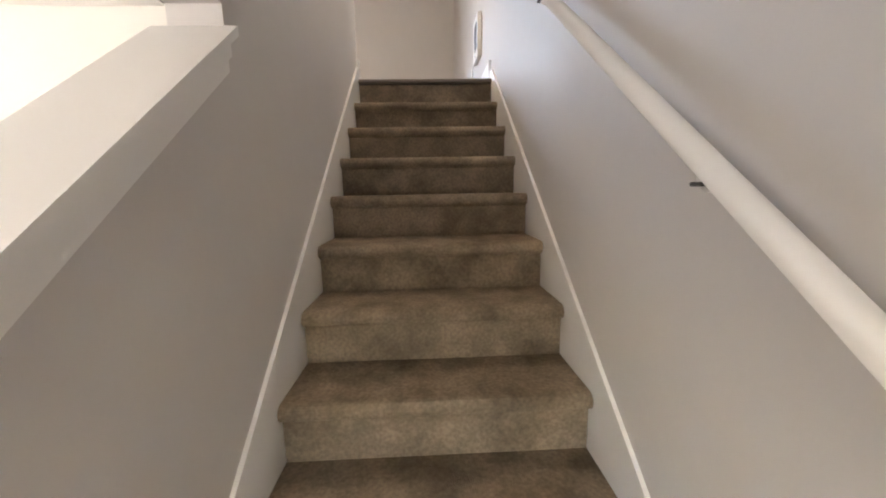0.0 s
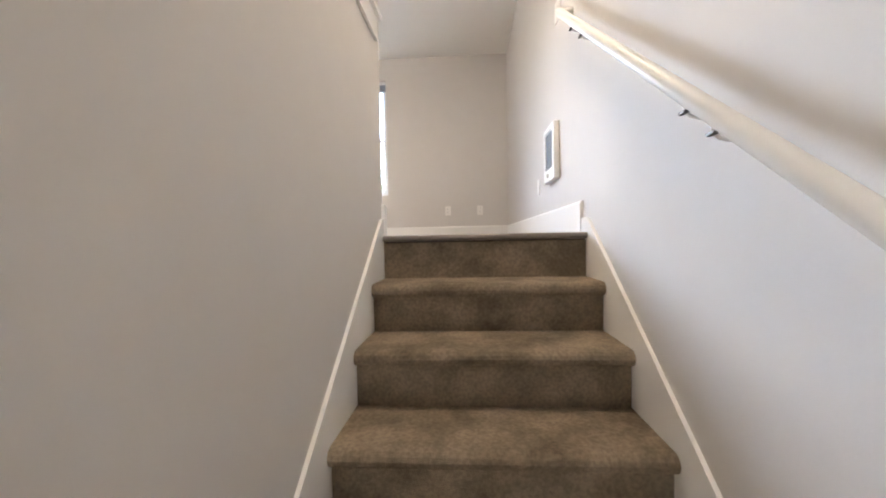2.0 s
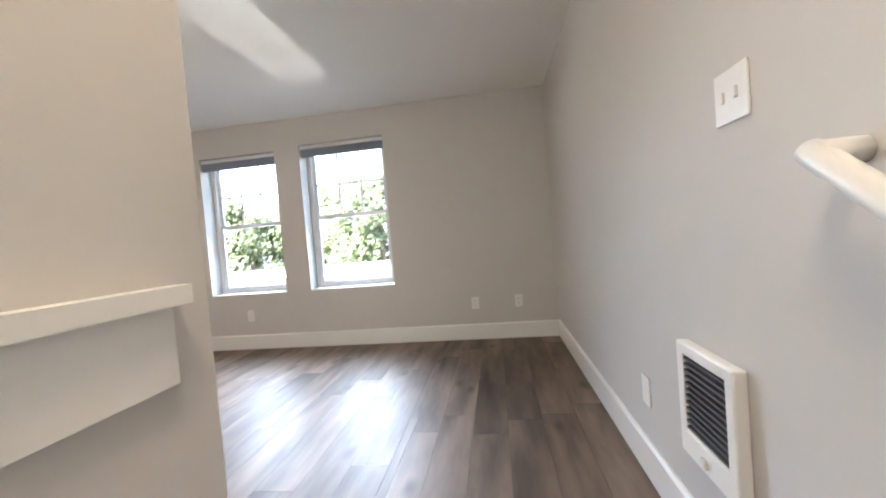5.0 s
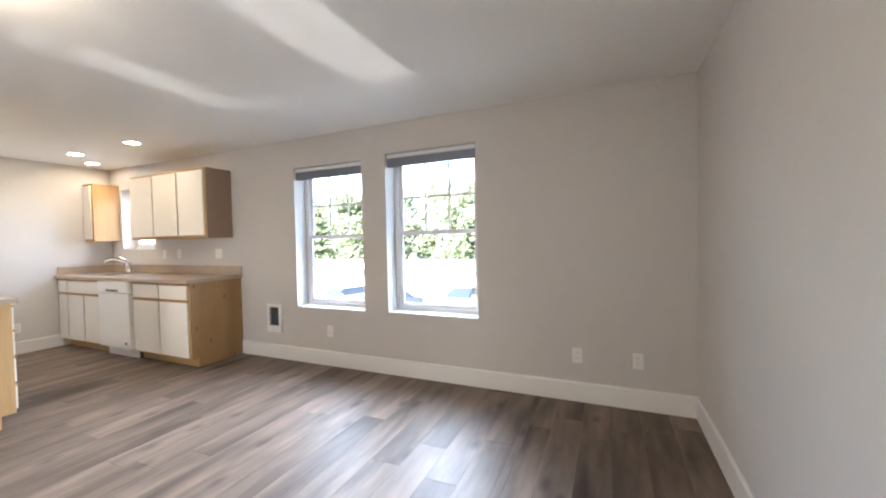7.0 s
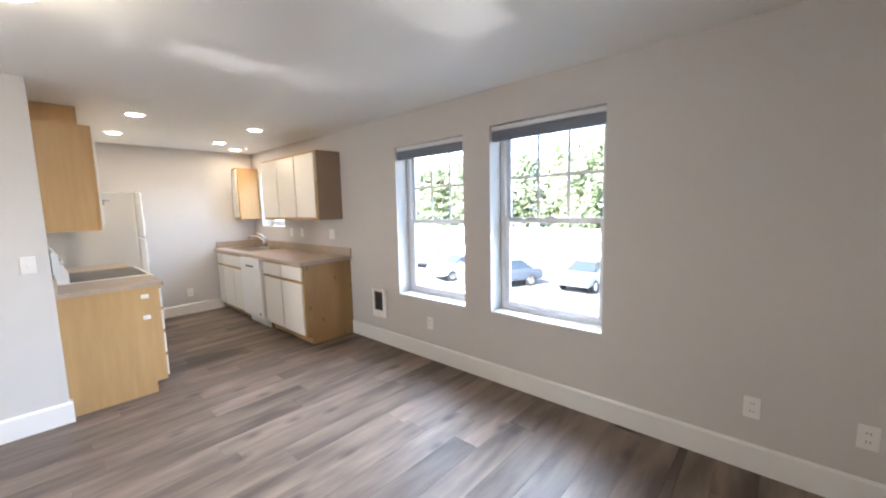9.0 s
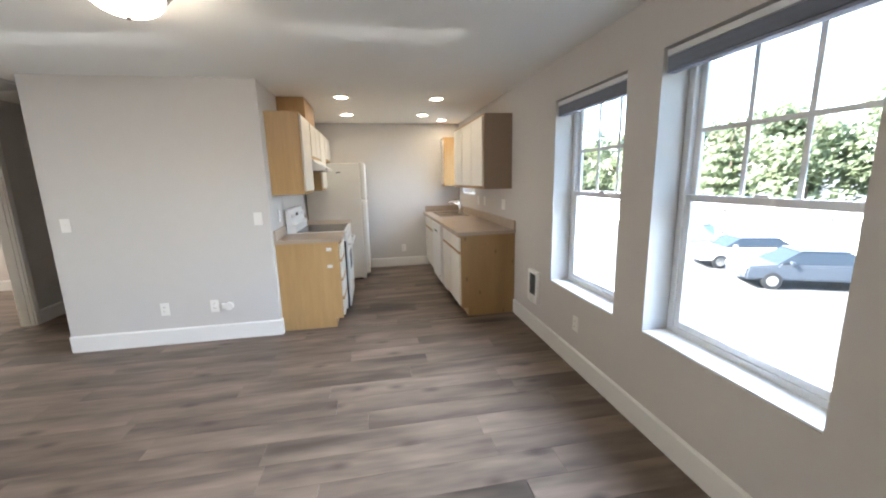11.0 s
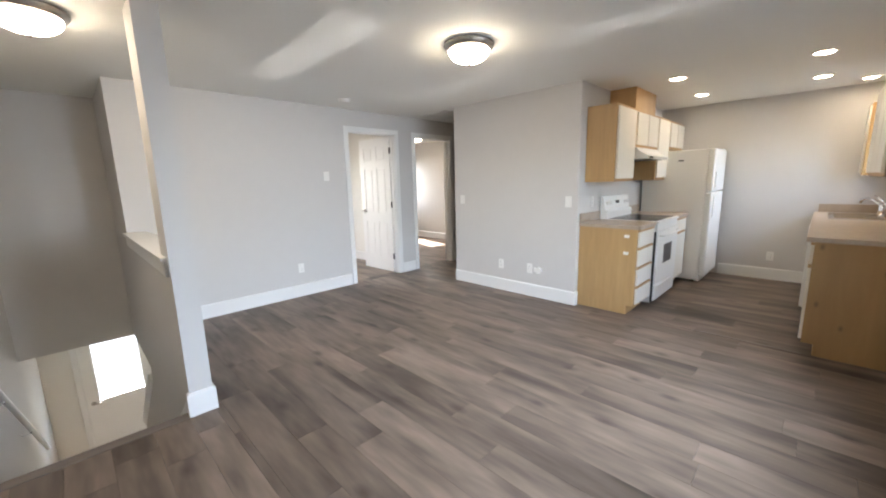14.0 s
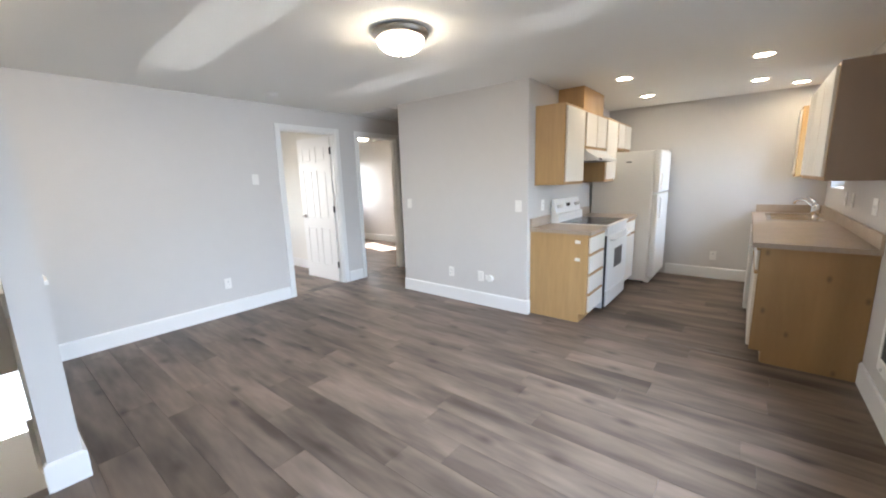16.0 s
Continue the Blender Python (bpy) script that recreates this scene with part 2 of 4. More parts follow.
def leaf_mat():
    """Leaves that let part of the light through."""
    m = mat("leaf", (0.15, 0.18, 0.11), 0.7, var=0.6, scale=0.5, dark=(0.11, 0.135, 0.08))
    nt = m.node_tree
    b, out = nt.nodes["Principled BSDF"], nt.nodes["Material Output"]
    tr = nt.nodes.new("ShaderNodeBsdfTranslucent")
    tr.inputs[0].default_value = (0.22, 0.26, 0.13, 1)
    mx = nt.nodes.new("ShaderNodeMixShader")
    mx.inputs[0].default_value = 0.45
    nt.links.new(b.outputs[0], mx.inputs[1])
    nt.links.new(tr.outputs[0], mx.inputs[2])
    nt.links.new(mx.outputs[0], out.inputs[0])
    return m


LEAF = leaf_mat()
GLASS = glass_mat("window_glass", (0.97, 0.985, 0.98))


# ---- building helpers ----
def add_box(bm, x0, y0, z0, x1, y1, z1, bevel=0.0, seg=2):
    """An axis-aligned box, with rounded edges where bevel is given."""
    vs = [bm.verts.new(p) for p in ((x0, y0, z0), (x1, y0, z0), (x1, y1, z0), (x0, y1, z0), (x0, y0, z1), (x1, y0, z1), (x1, y1, z1), (x0, y1, z1))]
    fs = [bm.faces.new([vs[i] for i in f]) for f in ((0, 3, 2, 1), (4, 5, 6, 7), (0, 1, 5, 4), (1, 2, 6, 5), (2, 3, 7, 6), (3, 0, 4, 7))]
    if bevel:
        es = list({e for f in fs for e in f.edges})
        bmesh.ops.bevel(bm, geom=es, offset=bevel, segments=seg, affect="EDGES", profile=0.5)
    return bm


def box(x0, y0, z0, x1, y1, z1, bevel=0.0, seg=2):
    return add_box(bmesh.new(), min(x0, x1), min(y0, y1), min(z0, z1), max(x0, x1), max(y0, y1), max(z0, z1), bevel, seg)


def add_tube(bm, pts, r, seg=10, caps=True):
    """A round bar along the points."""
    pts = [Vector(p) for p in pts]
    rings = []
    for i, p in enumerate(pts):
        d = (pts[min(i + 1, len(pts) - 1)] - pts[max(i - 1, 0)]).normalized()
        a = d.orthogonal().normalized() if abs(d.z) > 0.95 else d.cross(Vector((0, 0, 1))).normalized()
        b = d.cross(a)
        rings.append([bm.verts.new(p + r * (math.cos(2 * math.pi * k / seg) * a + math.sin(2 * math.pi * k / seg) * b)) for k in range(seg)])
    for u, v in zip(rings, rings[1:]):
        for k in range(seg):
            f = bm.faces.new((u[k], u[(k + 1) % seg], v[(k + 1) % seg], v[k]))
            f.smooth = True
    if caps:
        bm.faces.new(rings[0][::-1]), bm.faces.new(rings[-1])
    bmesh.ops.recalc_face_normals(bm, faces=bm.faces)
    return bm


def add_lathe(bm, centre, profile, seg=32):
    """A turned shape about the vertical through centre; profile: (radius, height) rows."""
    rings = []
    for r, z in profile:
        rings.append([bm.verts.new((centre[0] + r * math.cos(2 * math.pi * k / seg), centre[1] + r * math.sin(2 * math.pi * k / seg), centre[2] + z)) for k in range(seg)])
    for u, v in zip(rings, rings[1:]):
        for k in range(seg):
            f = bm.faces.new((u[k], u[(k + 1) % seg], v[(k + 1) % seg], v[k]))
            f.smooth = True
    bm.faces.new(rings[0]), bm.faces.new(rings[-1])
    bmesh.ops.recalc_face_normals(bm, faces=bm.faces)
    return bm


def add_prism(bm, outline, axis, a, b):
    """An outline of (u, v) rows drawn out along axis from a to b: u, v are the other two axes in x, y, z order."""
    def at(u, v, w):
        return {"x": (w, u, v), "y": (u, w, v), "z": (u, v, w)}[axis]
    lo = [bm.verts.new(at(u, v, a)) for u, v in outline]
    hi = [bm.verts.new(at(u, v, b)) for u, v in outline]
    n = len(outline)
    for i in range(n):
        bm.faces.new((lo[i], lo[(i + 1) % n], hi[(i + 1) % n], hi[i]))
    bm.faces.new(lo[::-1]), bm.faces.new(hi)
    bmesh.ops.recalc_face_normals(bm, faces=bm.faces)
    return bm


def mesh_of(name, bm, material):
    me = bpy.data.meshes.new(name)
    bm.to_mesh(me)
    bm.free()
    me.materials.append(material)
    return me


def thing(name, loc, label, category, group="", kind=""):
    """An Empty at the base of a thing, to parent its parts."""
    ob = new(name)
    ob.location = loc
    ob.empty_display_size = 0.05
    return tagged(ob, label, category, group, kind)


def part(name, bm, material, parent, label=""):
    """Links a bmesh, in world metres, as one mesh under a thing or under a part."""
    ob = new(name, mesh_of(name, bm, material))
    ob.parent = parent
    if parent.type == "EMPTY":
        ob.matrix_parent_inverse = Matrix.Translation(parent.location).inverted()
    return tagged(ob, label) if label else ob


def solid(name, bm, material, label, category, kind="", group=""):
    """A thing or piece of the setting that is one mesh."""
    return tagged(new(name, mesh_of(name, bm, material)), label, category, group, kind)


def wall_bm(axis, a0, a1, b0, b1, z0, z1, openings=()):
    """A wall that runs along axis from a0 to a1, thick from b0 to b1, with openings (from, to, bottom, top) cut through."""
    bm = bmesh.new()
    cuts = sorted({a0, a1, *(v for o in openings for v in o[:2])})
    for u, v in zip(cuts, cuts[1:]):
        spans = [(z0, z1)]
        for o in openings:
            if o[0] < (u + v) / 2 < o[1]:
                spans = [s for lo, hi in spans for s in ((lo, min(hi, o[2])), (max(lo, o[3]), hi)) if s[1] - s[0] > 1e-6]
        for lo, hi in spans:
            if axis == "x":
                add_box(bm, u, b0, lo, v, b1, hi)
            else:
                add_box(bm, b0, u, lo, b1, v, hi)
    return bm


def base_bm(axis, a0, a1, face, out, z0=0.0, h=0.15, t=0.016):
    """A baseboard with an eased top edge, from a0 to a1 along axis, on the wall face, standing out by t towards out (+1 or -1)."""
    o = out * t
    prof = [(face, z0), (face + o, z0), (face + o, z0 + h - 0.012), (face + o * 0.45, z0 + h), (face, z0 + h)]
    return add_prism(bmesh.new(), prof, axis, a0, a1)

# ---- the large structure ----
CZ = 2.34          # ceiling of the upper floor
YW = 3.235         # window wall
YB = -1.87         # back wall with the two bedroom doors
XK = -7.0         # kitchen end wall
XE = 0.02           # stair side wall
XP = -4.352         # partition between living room and kitchen
SX0, SX1 = -1.03, -0.907   # wall between stairs and living room
YS = -2.95         # upper end of the stairwell
LZ = -2.66         # entry level
SLAB = -0.32       # underside of the upper floor
RISE, GO = 0.191, 0.25
STEP_Y = 0.035     # the carpeted noses stand this far under the landing's nosing
SLOPE = 0.75
W1 = (-2.43, -1.545, 0.575, 2.065)
W2 = (-3.555, -2.70, 0.573, 2.035)
WK = (-6.74, -6.0, 1.21, 2.04)
D1 = (-4.085, -3.295, 0.0, 2.075)
D2 = (-5.24, -4.46, 0.0, 2.07)
YBED = -5.2
YDOOR = -4.6

solid("wall_east", wall_bm("y", YDOOR - 0.15, YW + 0.23, XE, 0.17, LZ - 0.2, CZ + 0.14), WALL, "warm light grey painted wall beside the stairs", "wall", "structure")
solid("wall_north", wall_bm("x", XK - 0.15, XE, YW, YW + 0.23, LZ - 0.2, CZ + 0.14, (W1, W2, WK)), WALL, "warm light grey painted wall with three windows", "wall", "structure")
solid("wall_west", wall_bm("y", YBED - 0.15, YW, XK - 0.15, XK, LZ - 0.2, CZ + 0.14), WALL, "light grey painted end wall of the kitchen", "wall", "structure")
solid("wall_kitchen", wall_bm("x", XK, XP - 0.12, 0.715, 0.835, 0.0, CZ), WALL, "light grey painted wall behind the range", "wall", "structure")
solid("wall_partition", wall_bm("y", -0.925, 0.835, XP - 0.12, XP, 0.0, CZ), WALL, "light grey painted partition between living room and kitchen", "wall", "structure")
solid("wall_hall", wall_bm("x", XK, XP - 0.12, -0.925, -0.805, 0.0, CZ), WALL, "light grey painted hall wall", "wall", "structure")
solid("wall_back", wall_bm("x", XK, SX0, YB - 0.12, YB, 0.0, CZ, (D1, D2)), WALL, "light grey painted wall with two bedroom doorways", "wall", "structure")
solid("wall_stairwell_end", wall_bm("x", SX0, XE, YS - 0.12, YS, SLAB, CZ), WALL, "light grey painted wall above the entry", "wall", "structure")


def cap_z(y):
    return -0.397 + 0.762 * (y + 1.778)


YL = -3.5
STAIR_WALL = [(YL, LZ), (0.065, LZ), (0.065, CZ), (-0.17, CZ), (-0.17, 0.955), (YB, 0.955), (YB, CZ), (YS, CZ), (YS, SLAB), (-1.765, SLAB), (-1.765, cap_z(-1.765)), (YL, cap_z(YL))]
solid("wall_stairs", add_prism(bmesh.new(), STAIR_WALL, "x", SX0, SX1), WALL, "light grey painted wall along the stairs with a half wall and a post", "wall", "structure")
solid("wall_bedroom_divider", wall_bm("y", YBED, YB - 0.12, -4.43, -4.31, 0.0, CZ), BEDWALL, "cream painted wall between the bedrooms", "wall", "structure")
solid("wall_bedroom_side", wall_bm("y", YBED, YS - 0.12, SX0, SX1, SLAB, CZ), BEDWALL, "cream painted bedroom wall", "wall", "structure")
# unseen windows, assumed and placed to let sun and daylight into the bedrooms
WB1 = (-3.3, -2.1, 0.8, 2.05)
WB2 = (-6.95, -6.36, 0.85, 2.05)
solid("wall_south", wall_bm("x", XK, SX0, YBED - 0.15, YBED, SLAB, CZ + 0.14, (WB1, WB2)), BEDWALL, "cream painted outer wall with two assumed bedroom windows", "wall", "structure")
solid("ceiling", box(XK - 0.15, YBED - 0.15, CZ, 0.17, YW + 0.23, CZ + 0.14), CEIL, "off-white lightly textured ceiling", "ceiling", "structure")

# entry level
# assumed window, out of view, added to brighten the entry
WE = (-2.8, -1.9, LZ + 0.75, LZ + 1.98)
solid("wall_entry", wall_bm("x", -3.4, XE, YDOOR - 0.15, YDOOR, LZ - 0.2, SLAB, ((-1.27, -0.35, LZ, LZ + 2.04), WE)), BEDWALL, "cream painted wall with the front door", "wall", "structure")
solid("wall_entry_west", wall_bm("y", YDOOR, -1.66, -3.52, -3.4, LZ, SLAB), BEDWALL, "cream painted entry wall", "wall", "structure")
solid("wall_entry_north", wall_bm("x", -3.4, SX0, -1.765, -1.66, LZ, SLAB), BEDWALL, "cream painted entry wall", "wall", "structure")
solid("floor_entry", box(-3.4, YDOOR, LZ - 0.2, XE, 0.0, LZ), NOSING, "grey-brown vinyl floor of the entry", "floor", "structure")
bm = bmesh.new()
add_box(bm, XK, 0.035, SLAB, XE, YW, -0.009)
add_box(bm, XK, YB - 0.12, SLAB, SX0, 0.035, -0.009)
add_box(bm, XK, YBED, SLAB, SX0, YB - 0.12, -0.009)
add_box(bm, SX0, YDOOR, SLAB, XE, YS - 0.12, SLAB + 0.2)
floor = solid("floor", bm, SUBFLOOR, "grey-brown wood-look vinyl plank floor", "floor", "structure")

solid("ceiling_entry", box(-3.4, YDOOR, SLAB - 0.005, SX0 - 0.001, -1.766, SLAB - 0.001), CEIL, "off-white ceiling of the entry", "ceiling", "structure")
solid("ceiling_entry_stairs", box(SX0, YDOOR, SLAB - 0.005, XE, YS - 0.122, SLAB - 0.001), CEIL, "off-white ceiling inside the front door", "ceiling", "structure")

# baseboards
BASES = (
    ("x", -4.397, XE, YW, -1), ("y", 0.098, YW - 0.016, XE, -1),
    ("y", -0.925, 0.851, XP, 1), ("x", XP, XP - 0.05, 0.835, 1), ("x", XP - 0.8, XP, -0.925, -1),
    ("x", D1[1] + 0.065, SX0, YB, 1), ("x", D2[1] + 0.065, D1[0] - 0.065, YB, 1), ("x", XK, D2[0] - 0.065, YB, 1),
    ("y", 1.70, 2.66, XK, 1), ("y", YB + 0.016, 0.081, SX0, -1), ("x", SX0, SX1, 0.065, 1), ("y", 0.045, 0.081, SX1, 1),
    ("x", XK, SX0, YBED, 1), ("y", YBED + 0.016, YB - 0.12, -4.43, -1), ("y", YBED + 0.016, YB - 0.12, -4.31, 1), ("y", YBED + 0.016, YB - 0.12, XK, 1),
    ("y", YBED + 0.016, YB - 0.12, SX0, -1),
)
for axis, a0, a1, face, out in BASES:
    solid("baseboard", base_bm(axis, min(a0, a1), max(a0, a1), face, out), TRIM, "white painted baseboard", "baseboard", "structure")
for a0, a1, face, out in ((-3.4, -1.34, YDOOR, 1),):
    solid("baseboard", base_bm("x", a0, a1, face, out, LZ), TRIM, "white painted baseboard", "baseboard", "structure")


# ---- stairs ----
stairs = thing("staircase", (-0.45, 0.0, LZ), "straight flight of stairs covered in brown-grey carpet", "staircase", kind="structure")


def step_profile(y, z, back):
    pts = [(back, z), (y + 0.03, z)]
    for k in range(7):
        a = radians(90 + k * 30)
        pts.append((y + 0.026 + 0.026 * math.cos(a), z - 0.026 + 0.026 * math.sin(a)))
    pts += [(y + 0.032, z - 0.055), (y + 0.034, z - RISE), (back, z - RISE)]
    return pts


for k in range(1, 14):
    part("carpet_step", add_prism(bmesh.new(), step_profile(STEP_Y - k * GO, -k * RISE, STEP_Y - (k - 1) * GO + 0.034 if k > 1 else 0.034), "x", SX1 + 0.012, XE - 0.012), CARPET, stairs)
part("top_riser", box(SX1 + 0.012, 0.028, -RISE, XE - 0.012, 0.034, -0.03), CARPET, stairs)
nose = []
for k in range(7):
    a = radians(90 + k * 30)
    nose.append((0.012 + 0.012 * math.cos(a), -0.010 + 0.014 * math.sin(a)))
part("stair_nosing", add_prism(bmesh.new(), [(0.085, 0.004)] + nose + [(0.085, -0.024)], "x", SX1 + 0.003, XE - 0.003), NOSING, stairs, "grey-brown vinyl stair nosing")

SKIRT = 0.062
for x0, x1 in ((XE - 0.012, XE), (SX1, SX1 + 0.012)):
    yb = STEP_Y - 13 * GO
    foot = SKIRT + SLOPE * yb
    prof = [(0.097, 0.002), (0.097, 0.07), (0.03, 0.07), (0.005, SKIRT), (yb, foot), (yb, LZ), (yb + 0.3, LZ), (0.0, -0.30), (0.034, -0.2), (0.034, 0.002)]
    if x0 < -0.5:
        prof = [(0.05, -0.03), (0.05, 0.085), (0.0, SKIRT + 0.015), (yb, foot + 0.015), (yb, LZ), (yb + 0.3, LZ), (0.0, -0.30), (0.034, -0.2)]
    solid("stair_skirt", add_prism(bmesh.new(), prof, "x", x0, x1), TRIM, "white painted skirting board up the stairs", "skirting", "structure")


def cap_rail(name, y0, y1, ztop, over, drop, plain=False):
    """The moulded cap of a half wall: a flat top board over a stepped apron on both faces; ztop(y) is its upper face."""
    ob = thing(name, ((SX0 + SX1) / 2, y0, ztop(y0)), "white painted moulded cap on a half wall", "wall cap", kind="structure")

    def bar(xa, xb, lo, hi, a=y0, b=y1):
        return add_prism(bmesh.new(), [(a, ztop(a) - lo), (b, ztop(b) - lo), (b, ztop(b) - hi), (a, ztop(a) - hi)], "x", xa, xb)
    part("top_board", bar(SX0 - over, SX1 + over, 0.0, 0.022), TRIM, ob)
    for s, f in ((1, SX1), (-1, SX0)):
        e = y1 - 0.012
        if plain:
            part("apron", bar(*sorted((f, f + s * 0.013)), 0.0225, drop, y0, e), TRIM, ob)
            continue
        part("moulding", bar(*sorted((f, f + s * over * 0.6)), 0.0225, 0.03 + drop * 0.32, y0, e), TRIM, ob)
        part("apron", bar(*sorted((f, f + s * over * 0.35)), 0.0305 + drop * 0.32, drop, y0, e), TRIM, ob)
    return ob


upper_cap = cap_rail("half_wall_cap", YB + 0.002, -0.172, lambda y: 0.98, 0.03, 0.114, True)
part("post_board", box(SX1 + 0.001, -0.172, 0.958, SX1 + 0.03, 0.008, 0.98), TRIM, upper_cap)
part("post_apron", box(SX1 + 0.001, -0.184, 0.866, SX1 + 0.013, -0.004, 0.9575), TRIM, upper_cap)
cap_rail("sloping_wall_cap", YL, -1.772, lambda y: cap_z(y) + 0.024, 0.034, 0.092)


# ---- windows ----
def window(name, w, label, y0=YW, muntins=True, deep=0.07):
    """A single-hung vinyl window set to the outside of its opening, with a grid of bars in the upper sash."""
    xa, xb, za, zb = w
    out = 1 if y0 > 0 else -1
    def yy(d):
        return y0 + out * (d + (deep if out > 0 and d > 0.01 else 0.0))
    ob = thing(name, ((xa + xb) / 2, yy(0.11), za), label, "window", kind="structure")
    f = 0.042
    zm = (za + zb) / 2 + 0.005
    for nm, b in (("window_jamb", (xa, za, xa + f, zb)), ("window_jamb", (xb - f, za, xb, zb)), ("window_head", (xa + f, zb - f, xb - f, zb)), ("window_foot", (xa + f, za, xb - f, za + f))):
        part(nm, box(b[0], yy(0.085), b[1], b[2], yy(0.15), b[3], 0.004), VINYL, ob)
    s = 0.036
    for nm, lo, hi, da, db in (("lower_sash", za + f, zm + 0.022, 0.09, 0.112), ("upper_sash", zm - 0.018, zb - f, 0.116, 0.138)):
        bm = bmesh.new()
        for b in ((xa + f, lo, xa + f + s, hi), (xb - f - s, lo, xb - f, hi), (xa + f + s, lo, xb - f - s, lo + s), (xa + f + s, hi - s, xb - f - s, hi)):
            ys = sorted((yy(da), yy(db)))
            add_box(bm, b[0], ys[0], b[1], b[2], ys[1], b[3], 0.003, 1)
        sash = part(nm, bm, VINYL, ob)
        pane = part("pane", box(xa + f + s - 0.004, yy((da + db) / 2 - 0.003), lo + s - 0.004, xb - f - s + 0.004, yy((da + db) / 2 + 0.003), hi - s + 0.004), GLASS, sash)
        pane.visible_shadow = False
        if nm == "upper_sash" and muntins:
            g0, g1, h0, h1 = xa + f + s, xb - f - s, lo + s, hi - s
            for k in (1, 2):
                x = g0 + (g1 - g0) * k / 3
                part("muntin", box(x - 0.011, yy(da + 0.002), h0, x + 0.011, yy(da + 0.007), h1), VINYL, sash)
            z = (h0 + h1) / 2
            part("muntin", box(g0, yy(da + 0.0015), z - 0.011, g1, yy(da + 0.0065), z + 0.011), VINYL, sash)
    if out > 0:
        part("latch", box((xa + xb) / 2 - 0.03, yy(0.082), zm + 0.0225, (xa + xb) / 2 + 0.03, yy(0.105), zm + 0.036, 0.004), VINYL, ob)
        part("window_sill", box(xa + 0.001, yy(0.001), za + 0.001, xb - 0.001, yy(0.084), za + 0.012, 0.003), TRIM, ob)
    return ob


window("window_1", W1, "white vinyl single-hung window with a grid in the upper sash")
window("window_2", W2, "white vinyl single-hung window with a grid in the upper sash")
window("window_3", WK, "white vinyl kitchen window beside the wall cabinet", muntins=False)
window("window_4", WB1, "unseen white vinyl bedroom window, added for daylight", YBED, False)
window("window_5", WB2, "unseen white vinyl bedroom window, added for daylight", YBED, False)
window("window_6", WE, "unseen white vinyl window, added to light the entry", YDOOR, False)


def blind(w):
    xa, xb, zb = w[0] + 0.008, w[1] - 0.008, w[3]
    ob = thing("window_blind", ((xa + xb) / 2, YW + 0.04, zb - 0.12), "grey mini blind drawn up to the head of the window", "blind", "blinds drawn up")
    part("headrail", box(xa, YW + 0.012, zb - 0.042, xb, YW + 0.062, zb - 0.012, 0.003), VINYL, ob)
    for k in range(9):
        z = zb - 0.047 - k * 0.0066
        part("slat", box(xa + 0.004, YW + 0.016, z - 0.0045, xb - 0.004, YW + 0.058, z), BLIND, ob)
    part("bottom_rail", box(xa + 0.002, YW + 0.015, zb - 0.122, xb - 0.002, YW + 0.06, zb - 0.108, 0.003), BLIND, ob)
    return ob


blind(W1)
blind(W2)


# ---- doors ----
def door_frame(name, d, label, y0, y1, zb=0.0, both=True):
    """Jamb lining and casings of an opening through a wall that spans y0 to y1."""
    xa, xb, _, zt = d
    ob = thing(name, ((xa + xb) / 2, (y0 + y1) / 2, zb), label, "door", kind="structure")
    j = 0.018
    part("jamb", box(xa, y0 - 0.001, zb, xa + j, y1 + 0.001, zt), DOORWHITE, ob)
    part("jamb", box(xb - j, y0 - 0.001, zb, xb, y1 + 0.001, zt), DOORWHITE, ob)
    part("head_jamb", box(xa + j, y0 - 0.001, zt - j, xb - j, y1 + 0.001, zt), DOORWHITE, ob)
    part("door_stop", box(xa + j, (y0 + y1) / 2 - 0.006, zb, xa + j + 0.011, (y0 + y1) / 2 + 0.03, zt - j), DOORWHITE, ob)
    part("door_stop", box(xb - j - 0.011, (y0 + y1) / 2 - 0.006, zb, xb - j, (y0 + y1) / 2 + 0.03, zt - j), DOORWHITE, ob)
    c = 0.062
    for f, o in ((y1, 0.017), (y0, -0.017)):
        if o < 0 and not both:
            continue
        for b in ((xa - c + 0.006, zb, xa + 0.006, zt + c - 0.006), (xb - 0.006, zb, xb + c - 0.006, zt + c - 0.006), (xa + 0.0065, zt - 0.006, xb - 0.0065, zt + c - 0.006)):
            part("casing", box(b[0], f, b[1], b[2], f + o, b[3], 0.004), TRIM, ob)
    return ob


